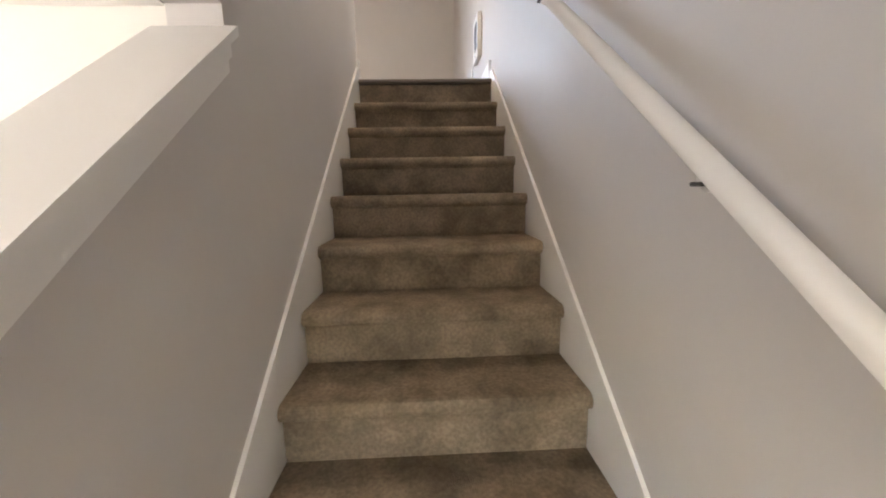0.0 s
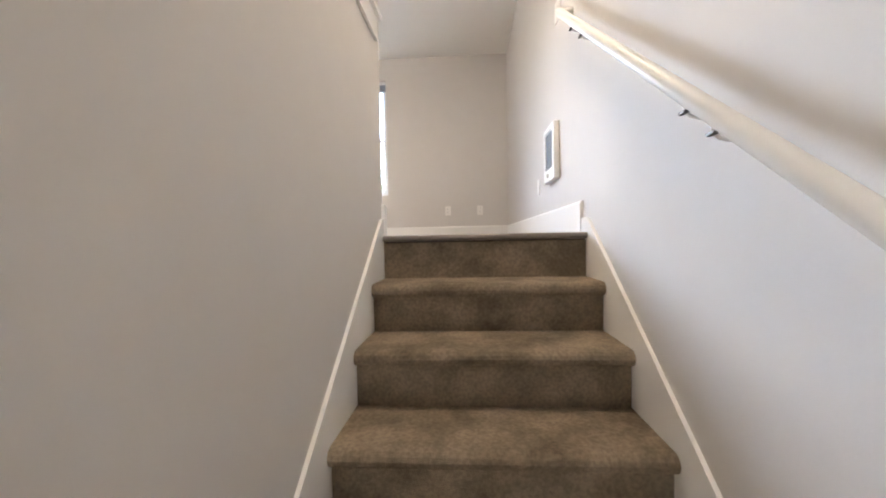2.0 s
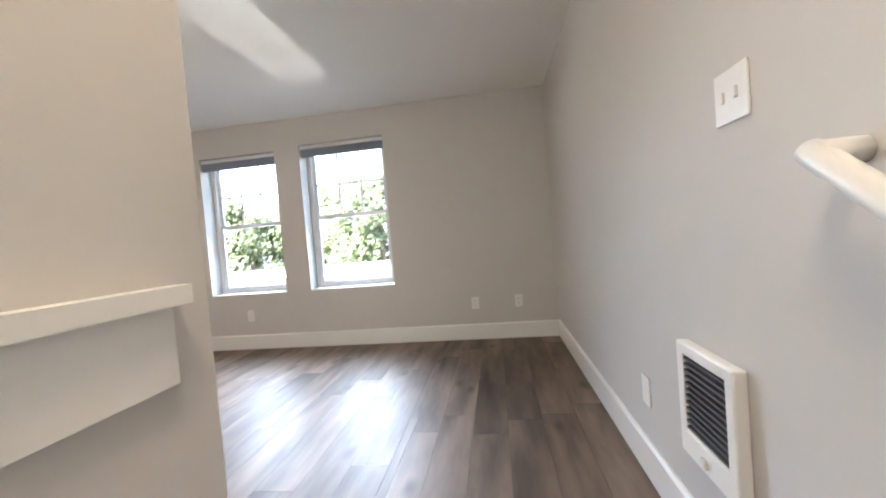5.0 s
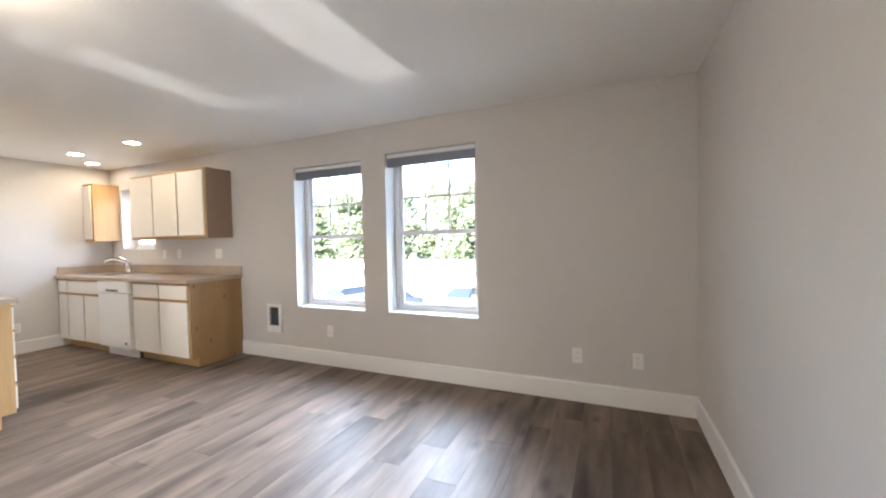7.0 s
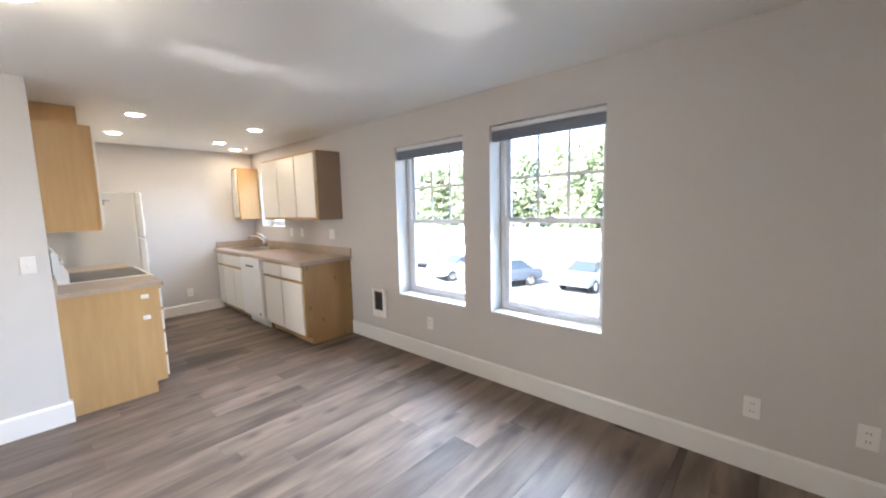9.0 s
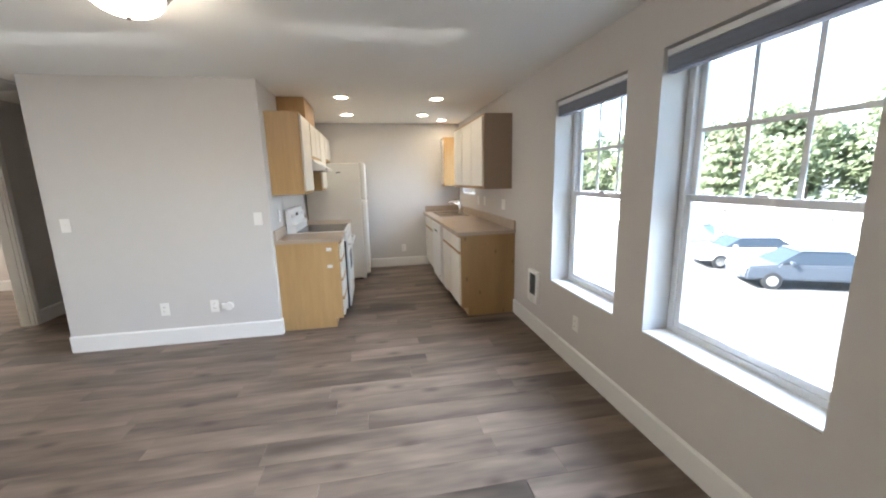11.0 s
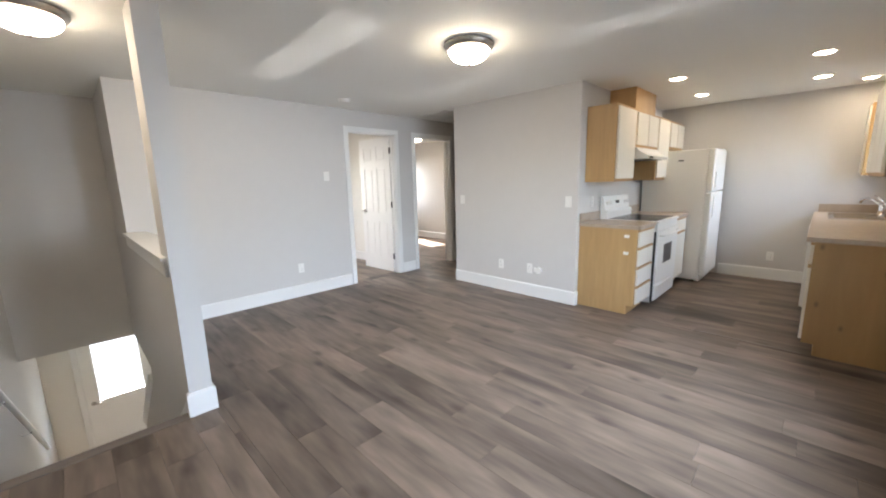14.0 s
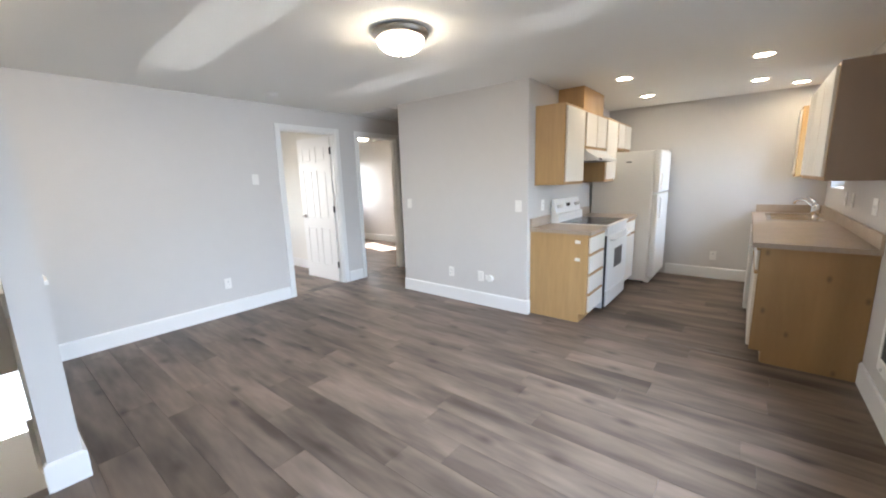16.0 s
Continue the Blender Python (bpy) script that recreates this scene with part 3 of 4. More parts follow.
def leaf_local(name, w, h, parent, m, glass=None):
    """A six-panel door leaf, or one with a glazed light, hinged on its local z axis and reaching along local x; m is its pose."""
    t = 0.035
    bm = bmesh.new()
    if glass:
        gx0, gx1, gz0, gz1 = glass
        for b in ((0, 0, gx0, h), (gx1, 0, w, h), (gx0, 0, gx1, gz0), (gx0, gz1, gx1, h)):
            add_box(bm, b[0], -t / 2, b[1], b[2], t / 2, b[3])
    else:
        add_box(bm, 0.001, -t / 2 + 0.006, 0.001, w - 0.001, t / 2 - 0.006, h - 0.001)
        st = 0.105
        mid = w / 2
        rails = (0.0, 0.21, 0.78, 0.90, 1.60, 1.70, h - 0.115, h)
        cols = (st, mid - 0.05, mid + 0.05, w - st)
        for s in (-1, 1):
            y0, y1 = sorted((s * (t / 2 - 0.006), s * t / 2))
            for b in ((0, 0, st, h), (w - st, 0, w, h), (mid - 0.05, 0, mid + 0.05, h)):
                add_box(bm, b[0], y0, b[1], b[2], y1, b[3])
            for k in range(0, 8, 2):
                for u, v in ((cols[0], cols[1]), (cols[2], cols[3])):
                    add_box(bm, u, y0, rails[k], v, y1, rails[k + 1])
            for k in (1, 3, 5):
                for u, v in ((cols[0], cols[1]), (cols[2], cols[3])):
                    e = 0.028
                    add_box(bm, u + e, y0, rails[k] + e, v - e, y1 - s * 0.0015, rails[k + 1] - e, 0.004, 1)
    ob = new(name, mesh_of(name, bm, DOORWHITE))
    ob.parent = parent
    ob.matrix_parent_inverse = Matrix.Translation(parent.location).inverted()
    ob.matrix_basis = m

    def sub(nm, b, material, label=""):
        o = new(nm, mesh_of(nm, b, material))
        o.parent = ob
        return tagged(o, label) if label else o
    for s in (-1, 1):
        bm = bmesh.new()
        add_tube(bm, [(w - 0.065, s * (t / 2 + 0.001), 0.93), (w - 0.065, s * (t / 2 + 0.008), 0.93)], 0.03, 16)
        add_tube(bm, [(w - 0.065, s * (t / 2 + 0.008), 0.93), (w - 0.065, s * (t / 2 + 0.045), 0.93)], 0.01, 12)
        add_tube(bm, [(w - 0.06, s * (t / 2 + 0.045), 0.93), (w - 0.12, s * (t / 2 + 0.047), 0.93), (w - 0.17, s * (t / 2 + 0.042), 0.932)], 0.009, 10)
        sub("handle", bm, NICKEL, "brushed nickel lever handle")
    # hinges take a dark colour in place of the shade between leaf and jamb
    for z in (0.2, 1.0, 1.8):
        bm = bmesh.new()
        add_tube(bm, [(-0.006, t / 2 + 0.004, z), (-0.006, t / 2 + 0.004, z + 0.09)], 0.007, 10)
        add_box(bm, -0.004, t / 2 - 0.028, z, -0.0005, t / 2, z + 0.09)
        sub("hinge", bm, BRACKET, "metal hinge darkened for the shaded gap at the jamb")
    if glass:
        g = sub("pane", box(gx0 - 0.003, -0.004, gz0 - 0.003, gx1 + 0.003, 0.004, gz1 + 0.003), GLASS)
        g.visible_shadow = False
        for s in (-1, 1):
            bm = bmesh.new()
            y0, y1 = sorted((s * t / 2, s * (t / 2 + 0.012)))
            for b in ((gx0 - 0.03, gz0 - 0.03, gx0, gz1 + 0.03), (gx1, gz0 - 0.03, gx1 + 0.03, gz1 + 0.03), (gx0, gz0 - 0.03, gx1, gz0), (gx0, gz1, gx1, gz1 + 0.03)):
                add_box(bm, b[0], y0, b[1], b[2], y1, b[3], 0.003, 1)
            sub("glazing_bead", bm, DOORWHITE)
    return ob


DOOR_ANGLE = 88
f1 = door_frame("door_1", D1, "white six-panel bedroom door standing open", YB - 0.12, YB)
leaf_local("leaf", D1[1] - D1[0] - 0.042, 2.043, f1, pose(D1[0] + 0.021, YB - 0.105, 0.008, 0, 0, -DOOR_ANGLE))
f2 = door_frame("door_2", D2, "white painted open doorway to a bedroom", YB - 0.12, YB)
leaf_local("leaf", D2[1] - D2[0] - 0.042, 2.043, f2, pose(D2[1] - 0.024, YB - 0.13, 0.008, 0, 0, -91))
DF = (-1.27, -0.35, LZ, LZ + 2.04)
f3 = door_frame("door_3", DF, "white front door with a large glazed light", YDOOR - 0.15, YDOOR, LZ)
leaf_local("leaf", 0.878, 2.01, f3, pose(DF[0] + 0.021, YDOOR - 0.05, LZ + 0.008), glass=(0.21, 0.74, 0.96, 1.86))


# ---- handrail ----
def rail_z(y):
    return 0.905 + 0.752 * y


RX, RE = XE - 0.062, 0.25
rail = thing("handrail", (RX, -1.2, rail_z(-1.2)), "white painted round wooden handrail on metal brackets", "handrail")
bm = bmesh.new()
add_tube(bm, [(RX, RE, rail_z(RE)), (RX, RE - 0.02, rail_z(RE - 0.02)), (RX, -3.05, rail_z(-3.05))], 0.0205, 18)
part("rail", bm, TRIM, rail)
part("rail_return", add_tube(bmesh.new(), [(RX - 0.004, RE - 0.012, rail_z(RE) - 0.006), (XE - 0.001, RE - 0.012, rail_z(RE) - 0.006)], 0.0195, 18), TRIM, rail)
for y in (0.05, -0.088, -0.82, -0.915, -1.26, -2.13):
    bm = bmesh.new()
    z = rail_z(y) - 0.024
    add_tube(bm, [(RX, y, z + 0.004), (RX + 0.002, y, z - 0.014), (RX + 0.012, y, z - 0.025), (RX + 0.032, y, z - 0.03), (XE - 0.004, y, z - 0.03)], 0.0042, 8)
    add_tube(bm, [(XE - 0.005, y, z - 0.03), (XE - 0.001, y, z - 0.03)], 0.015, 14)
    b = part("bracket", bm, TRIM, rail, "white painted rail bracket")
    # added dark plate that paints the shade under the bracket
    part("underside_shade", box(RX - 0.006, y - 0.013, z - 0.021, RX + 0.006, y + 0.013, z - 0.014, 0.002, 1), BRACKET, b, "dark plate standing for the bracket's shaded underside")


# ---- wall plates, heaters, small fixtures ----
def plate(kind, p, axis, out, label, w=0.072, h=0.116):
    """A cover plate centred at p on a wall whose normal is axis, out: +1 or -1; kind: outlet, switch, double or blank."""
    ob = thing({"outlet": "wall_outlet", "switch": "light_switch", "double": "light_switch", "blank": "blank_plate"}[kind], p, label, {"outlet": "outlet", "blank": "cover plate"}.get(kind, "switch"), {"outlet": "wall outlets"}.get(kind, ""))
    def bx(u0, v0, u1, v1, d0, d1, bev=0.0):
        a, b = sorted((out * d0, out * d1))
        if axis == "y":
            return box(p[0] + u0, p[1] + a, p[2] + v0, p[0] + u1, p[1] + b, p[2] + v1, bev, 1)
        return box(p[0] + a, p[1] + u0, p[2] + v0, p[0] + b, p[1] + u1, p[2] + v1, bev, 1)
    part("cover", bx(-w / 2, -h / 2, w / 2, h / 2, 0.0, 0.006, 0.002), PLASTIC, ob)
    if kind == "outlet":
        for s in (-1, 1):
            r = part("socket", bx(-0.016, s * 0.0205 - 0.014, 0.016, s * 0.0205 + 0.014, 0.0062, 0.008, 0.0008), PLASTIC, ob)
            for u in (-0.0065, 0.0065):
                part("slot", bx(u - 0.0013, s * 0.0205 - 0.004, u + 0.0013, s * 0.0205 + 0.006, 0.0082, 0.0086), DARK, r)
    elif kind in ("switch", "double"):
        for u in ((0,) if kind == "switch" else (-0.023, 0.023)):
            part("toggle", bx(u - 0.005, -0.012, u + 0.005, 0.012, 0.0062, 0.012, 0.001), PLASTIC, ob)
    return ob


WHITEOUT = "white duplex outlet above the baseboard"
# the one at -0.347 stands in for a data plate with two dark dots
for x in (-0.76, -0.347, -3.13):
    plate("outlet", (x, YW, 0.352), "y", -1, WHITEOUT)
plate("blank", (XE, 1.15, 0.35), "x", -1, "blank white cover plate on the stair wall")
plate("double", (XE, 0.527, 1.268), "x", -1, "white double light switch at the head of the stairs", 0.116)
plate("outlet", (-2.518, YB, 0.357), "y", 1, WHITEOUT)
plate("switch", (-2.955, YB, 1.483), "y", 1, "small white wall thermostat box", 0.075, 0.115)
plate("switch", (XP, 0.733, 1.132), "x", 1, "white light switch beside the kitchen")
plate("switch", (XP, -0.79, 1.136), "x", 1, "white light switch beside the hall")
plate("outlet", (XP, 0.27, 0.335), "x", 1, WHITEOUT)
plate("outlet", (XP, -0.147, 0.337), "x", 1, WHITEOUT)
plate("outlet", (XK, 2.247, 0.31), "x", 1, WHITEOUT)
plate("outlet", (-5.50, YW, 1.15), "y", -1, "white outlet above the counter")
plate("double", (-4.76, YW, 1.15), "y", -1, "white double switch above the counter", 0.116)
plate("switch", (-5.80, YW, 1.145), "y", -1, "white switch beside the kitchen window")
plate("outlet", (-4.70, 0.835, 1.12), "y", 1, "white outlet above the counter")

bm = bmesh.new()
add_tube(bm, [(XP + 0.001, 0.40, 0.33), (XP + 0.03, 0.40, 0.33), (XP + 0.036, 0.40, 0.33)], 0.036, 20)
ob = thing("phone_jack", (XP, 0.40, 0.33), "round white surface-mounted jack box above the baseboard", "jack")
part("housing", bm, PLASTIC, ob)
part("base", box(XP, 0.335, 0.305, XP + 0.022, 0.365, 0.355, 0.004), PLASTIC, ob)


def wall_heater(p, axis, out, w, h, d, label):
    """An electric wall heater: white surround, dark recess with louvres, and a small knob; p is the middle of its back."""
    ob = thing("wall_heater", (p[0], p[1], p[2] - h / 2), label, "heater", "wall heaters")
    def bx(u0, v0, u1, v1, d0, d1, bev=0.0):
        a, b = sorted((out * d0, out * d1))
        if axis == "y":
            return box(p[0] + u0, p[1] + a, p[2] + v0, p[0] + u1, p[1] + b, p[2] + v1, bev)
        return box(p[0] + a, p[1] + u0, p[2] + v0, p[0] + b, p[1] + u1, p[2] + v1, bev)
    e = 0.035
    lo = -h / 2 + 0.075
    part("surround", bx(-w / 2, -h / 2, -w / 2 + e, h / 2, 0, d, 0.006), ENAMEL, ob)
    part("surround", bx(w / 2 - e, -h / 2, w / 2, h / 2, 0, d, 0.006), ENAMEL, ob)
    part("surround", bx(-w / 2 + e - 0.006, h / 2 - e, w / 2 - e + 0.006, h / 2, 0, d, 0.006), ENAMEL, ob)
    part("control_panel", bx(-w / 2 + e - 0.006, -h / 2, w / 2 - e + 0.006, lo, 0, d, 0.006), ENAMEL, ob)
    part("recess", bx(-w / 2 + e, lo, w / 2 - e, h / 2 - e, 0.001, 0.006), DARK, ob)
    n = 12
    for k in range(n):
        z = lo + (h / 2 - e - lo) * (k + 0.5) / n
        part("louvre", bx(-w / 2 + e, z - 0.004, w / 2 - e, z + 0.003, 0.008, d - 0.004), GREYGRILLE, ob)
    part("knob", bx(-0.012, -h / 2 + 0.022, 0.012, -h / 2 + 0.046, d, d + 0.012, 0.004), PLASTIC, ob)
    return ob


wall_heater((XE, 0.665, 0.488), "x", -1, 0.27, 0.33, 0.035, "white electric wall heater with dark louvres beside the stairs")
wall_heater((-3.875, YW, 0.44), "y", -1, 0.205, 0.31, 0.03, "small white wall heater with dark louvres below the windows")


# ---- ceiling lights ----
def dome_light(x, y):
    ob = thing("ceiling_light", (x, y, CZ), "flush ceiling light with a frosted glass bowl and nickel rim", "ceiling light", "flush ceiling lights")
    bm = add_lathe(bmesh.new(), (x, y, CZ), [(0.165, -0.001), (0.178, -0.012), (0.178, -0.022), (0.165, -0.04), (0.148, -0.05), (0.13, -0.05)], 40)
    part("rim", bm, NICKEL, ob, "brushed nickel rim")
    prof = [(0.146, -0.051)] + [(0.146 * math.cos(a), -0.051 - 0.082 * math.sin(a)) for a in (0.25, 0.5, 0.75, 1.0, 1.2, 1.4, 1.52)]
    part("bowl", add_lathe(bmesh.new(), (x, y, CZ), prof, 40), DOME, ob, "frosted white glass bowl, lit")
    part("finial", add_lathe(bmesh.new(), (x, y, CZ), [(0.006, -0.13), (0.013, -0.138), (0.01, -0.148), (0.003, -0.154)], 14), NICKEL, ob)
    return ob


dome_light(-2.73, 0.75)
dome_light(-0.53, -0.45)
dome_light(-5.85, -3.42)


def downlight(x, y):
    ob = thing("recessed_light", (x, y, CZ), "round white recessed downlight, lit", "downlight", "kitchen downlights")
    part("trim_ring", add_lathe(bmesh.new(), (x, y, CZ), [(0.088, -0.001), (0.088, -0.006), (0.068, -0.010), (0.066, -0.003)], 32), PLASTIC, ob)
    part("lens", add_lathe(bmesh.new(), (x, y, CZ), [(0.065, -0.002), (0.065, -0.006), (0.03, -0.008), (0.004, -0.008)], 32), DOWNLIGHT, ob, "glowing lens")
    return ob


for x, y in ((-5.05, 1.50), (-6.17, 1.49), (-5.06, 2.54), (-6.15, 2.53), (-6.62, 2.88)):
    downlight(x, y)

ob = thing("smoke_detector", (-2.99, -1.38, CZ), "round white smoke detector on the ceiling", "smoke detector")
part("housing", add_lathe(bmesh.new(), (-2.99, -1.38, CZ), [(0.062, -0.001), (0.064, -0.012), (0.055, -0.03), (0.03, -0.036), (0.004, -0.036)], 28), PLASTIC, ob)
part("base", add_lathe(bmesh.new(), (-2.99, -1.38, CZ), [(0.07, -0.0005), (0.07, -0.008), (0.06, -0.009)], 28), PLASTIC, ob)
ob = thing("ceiling_vent", (-4.66, -1.38, CZ), "off-white return-air grille in the hall ceiling", "vent")
bm = bmesh.new()
for b in ((-4.96, -1.62, -4.36, -1.58), (-4.96, -1.18, -4.36, -1.14), (-4.96, -1.58, -4.92, -1.18), (-4.40, -1.58, -4.36, -1.18)):
    add_box(bm, b[0], b[1], CZ - 0.016, b[2], b[3], CZ - 0.001, 0.003, 1)
part("vent_frame", bm, TRIM, ob)
part("backing", box(-4.92, -1.58, CZ - 0.003, -4.40, -1.18, CZ - 0.001), DARK, ob)
for k in range(14):
    y = -1.565 + k * 0.0285
    part("slat", box(-4.92, y, CZ - 0.013, -4.40, y + 0.016, CZ - 0.004), TRIM, ob)


# ---- kitchen ----
def cab_door(parent, name, x0, x1, z0, z1, y, out):
    """A white door or drawer front standing on the cabinet face at y."""
    a, b = sorted((y, y + out * 0.018))
    d = part(name, box(x0 + 0.006, a, z0, x1 - 0.006, b, z1, 0.0025, 1), MELAMINE, parent)
    return d


def base_cabinet(name, x0, x1, yw, out, label, fronts, top=0.872, depth=0.585, toe=0.09, left=False, right=False, side=None):
    """A base unit against the wall face yw, opening towards out (+1 or -1): maple box, face frame, toe kick; fronts: rows of (x0, x1, z0, z1, part)."""
    ob = thing(name, ((x0 + x1) / 2, yw + out * depth / 2, 0.0), label, "cabinet", "base cabinets")
    yf = yw + out * depth
    bm = bmesh.new()
    ys = sorted((yw + out * 0.002, yf - out * 0.02))
    add_box(bm, x0, ys[0], toe, x1, ys[1], top)
    part("carcass", bm, MAPLE, ob)
    ys = sorted((yw + out * 0.002, yf - out * 0.07))
    part("toe_kick", box(x0 + 0.002, ys[0], 0.0, x1 - 0.002, ys[1], toe - 0.001), MAPLE_DARK, ob)
    part("face_frame", box(x0, yf - out * 0.0195, toe, x1, yf, top), MAPLE_DARK, ob, "bare maple face frame")
    for f in fronts:
        cab_door(ob, f[4], f[0], f[1], f[2], f[3], yf + out * 0.001, out)
        # a routed maple pull strip along the top of every front
        part("pull_strip", box(f[0], yf + out * 0.001, f[3] + 0.001, f[1], yf + out * 0.022, f[3] + 0.016, 0.003, 1), MAPLE_DARK, ob, "maple finger pull")
    for on, xa in ((left, x0), (right, x1)):
        if on:
            s = -1 if xa == x0 else 1
            bm = bmesh.new()
            a, b = sorted((xa, xa + s * 0.012))
            ya, yb = sorted((yw + out * 0.002, yf - out * 0.075))
            add_box(bm, a, ya, 0.0, b, yb, top)
            ya, yb = sorted((yf - out * 0.075, yf))
            add_box(bm, a, ya, toe, b, yb, top)
            part("end_panel", bm, side or MAPLE, ob, "honey maple end panel")
    return ob


# range side
KS = 0.835
cab = base_cabinet("base_cabinet", -4.885, -4.43, KS, 1, "maple base cabinet with four white drawers beside the range",
                   [(-4.875, -4.44, z0, z1, "drawer_front") for z0, z1 in ((0.695, 0.845), (0.50, 0.665), (0.305, 0.47), (0.11, 0.275))], right=True)
for z in (0.80, 0.63):
    lock = thing("cabinet_tag", (-4.418, 1.325, z), "small white plastic catch on the cabinet side", "catch", "white plastic catches")
    part("plate", box(-4.418, 1.30, z - 0.016, -4.413, 1.35, z + 0.016, 0.002, 1), PLASTIC, lock)
    part("button", box(-4.413, 1.315, z - 0.008, -4.406, 1.337, z + 0.008, 0.002, 1), PLASTIC, lock)
base_cabinet("base_cabinet", -6.21, -5.668, KS, 1, "maple base cabinet with a white door between range and refrigerator",
             [(-6.20, -5.675, 0.70, 0.845, "drawer_front"), (-6.20, -5.675, 0.11, 0.67, "door")])


def counter(name, x0, x1, yw, out, depth, label, hole=None, ends=()):
    ob = thing(name, ((x0 + x1) / 2, yw + out * depth / 2, 0.873), label, "countertop")
    yf = yw + out * depth
    bm = bmesh.new()
    spans = [(x0, x1, yw + out * 0.001, yf)]
    if hole:
        hx0, hx1, hy0, hy1 = hole
        spans = [(x0, hx0, yw + out * 0.001, yf), (hx1, x1, yw + out * 0.001, yf), (hx0, hx1, yw + out * 0.001, hy0 if out > 0 else hy1), (hx0, hx1, hy1 if out > 0 else hy0, yf)]
    for a, b, c, d in spans:
        c, d = sorted((c, d))
        add_box(bm, a, c, 0.873, b, d, 0.908)
    part("worktop", bm, LAMINATE, ob)
    part("front_edge", box(x0, yf, 0.870, x1, yf + out * 0.008, 0.9075, 0.003), LAMINATE, ob)
    part("backsplash", box(x0, yw + out * 0.001, 0.9085, x1, yw + out * 0.02, 1.005, 0.003), LAMINATE, ob)
    return ob


counter("countertop", -4.888, -4.40, KS, 1, 0.61, "beige laminate countertop beside the range")
counter("countertop", -6.225, -5.66, KS, 1, 0.61, "beige laminate countertop beside the refrigerator")


def kitchen_range():
    x0, x1, yb, yf = -5.656, -4.894, KS + 0.02, 1.475
    ob = thing("range", ((x0 + x1) / 2, (yb + yf) / 2, 0.0), "white freestanding electric range with a black glass cooktop", "range")
    part("body", box(x0, yb, 0.02, x1, yf - 0.04, 0.885, 0.004), ENAMEL, ob)
    for x in (x0 + 0.06, x1 - 0.06):
        for y in (yb + 0.06, yf - 0.12):
            part("foot", add_lathe(bmesh.new(), (x, y, 0), [(0.018, 0), (0.018, 0.019)], 12), DARK, ob)
    part("top_frame", box(x0 - 0.003, yb, 0.886, x1 + 0.003, yf, 0.912, 0.006), ENAMEL, ob)
    part("cooktop", box(x0 + 0.035, yb + 0.09, 0.9125, x1 - 0.035, yf - 0.035, 0.916, 0.001, 1), BLACKGLASS, ob, "black ceramic glass cooktop")
    bg = part("backguard", add_prism(bmesh.new(), [(yb, 0.913), (yb + 0.085, 0.913), (yb + 0.085, 1.0), (yb + 0.055, 1.01), (yb + 0.03, 1.155), (yb + 0.015, 1.165), (yb, 1.165)], "x", x0, x1), ENAMEL, ob)
    part("panel_band", box(x0 + 0.05, yb + 0.085, 0.935, x1 - 0.05, yb + 0.088, 0.99, 0.001, 1), PLASTIC, bg)
    for x in (x0 + 0.07, x0 + 0.15, x1 - 0.15, x1 - 0.07):
        bm = bmesh.new()
        add_tube(bm, [(x, yb + 0.04, 1.085), (x, yb + 0.062, 1.089)], 0.022, 18)
        add_box(bm, x - 0.004, yb + 0.058, 1.07, x + 0.004, yb + 0.072, 1.108)
        part("knob", bm, PLASTIC, bg)
    part("clock", box((x0 + x1) / 2 - 0.05, yb + 0.038, 1.075, (x0 + x1) / 2 + 0.05, yb + 0.0475, 1.11), BLACKGLASS, bg, "dark clock display")
    d = part("oven_door", box(x0 + 0.004, yf - 0.039, 0.225, x1 - 0.008, yf, 0.80, 0.007), ENAMEL, ob)
    part("oven_window", box(x0 + 0.23, yf + 0.0005, 0.43, x1 - 0.23, yf + 0.003, 0.64, 0.001, 1), GREYGRILLE, d, "grey patterned oven window")
    bm = bmesh.new()
    add_tube(bm, [(x0 + 0.05, yf - 0.002, 0.755), (x0 + 0.055, yf + 0.035, 0.757), (x0 + 0.09, yf + 0.045, 0.758), (x1 - 0.09, yf + 0.045, 0.758), (x1 - 0.055, yf + 0.035, 0.757), (x1 - 0.05, yf - 0.002, 0.755)], 0.012, 10)
    part("handle", bm, ENAMEL, d)
    for k in range(9):
        x = x0 + 0.15 + k * 0.06
        part("vent_slot", box(x, yf - 0.038, 0.853, x + 0.04, yf - 0.0385, 0.862), DARK, ob)
    part("front_band", box(x0 + 0.004, yf - 0.039, 0.806, x1 - 0.004, yf - 0.012, 0.884, 0.005), ENAMEL, ob)
    # solid dark strip in place of the shade in the gap beside the cabinet
    part("gap_shade_strip", box(x1 - 0.0075, yf - 0.0395, 0.03, x1 + 0.001, yf - 0.02, 0.80), DARK, ob, "dark strip standing for the shaded gap beside the range front")
    w = part("drawer", box(x0 + 0.004, yf - 0.039, 0.045, x1 - 0.008, yf - 0.003, 0.218, 0.007), ENAMEL, ob)
    part("drawer_lip", box(x0 + 0.08, yf - 0.004, 0.19, x1 - 0.08, yf + 0.008, 0.208, 0.005), ENAMEL, w)
    return ob


kitchen_range()


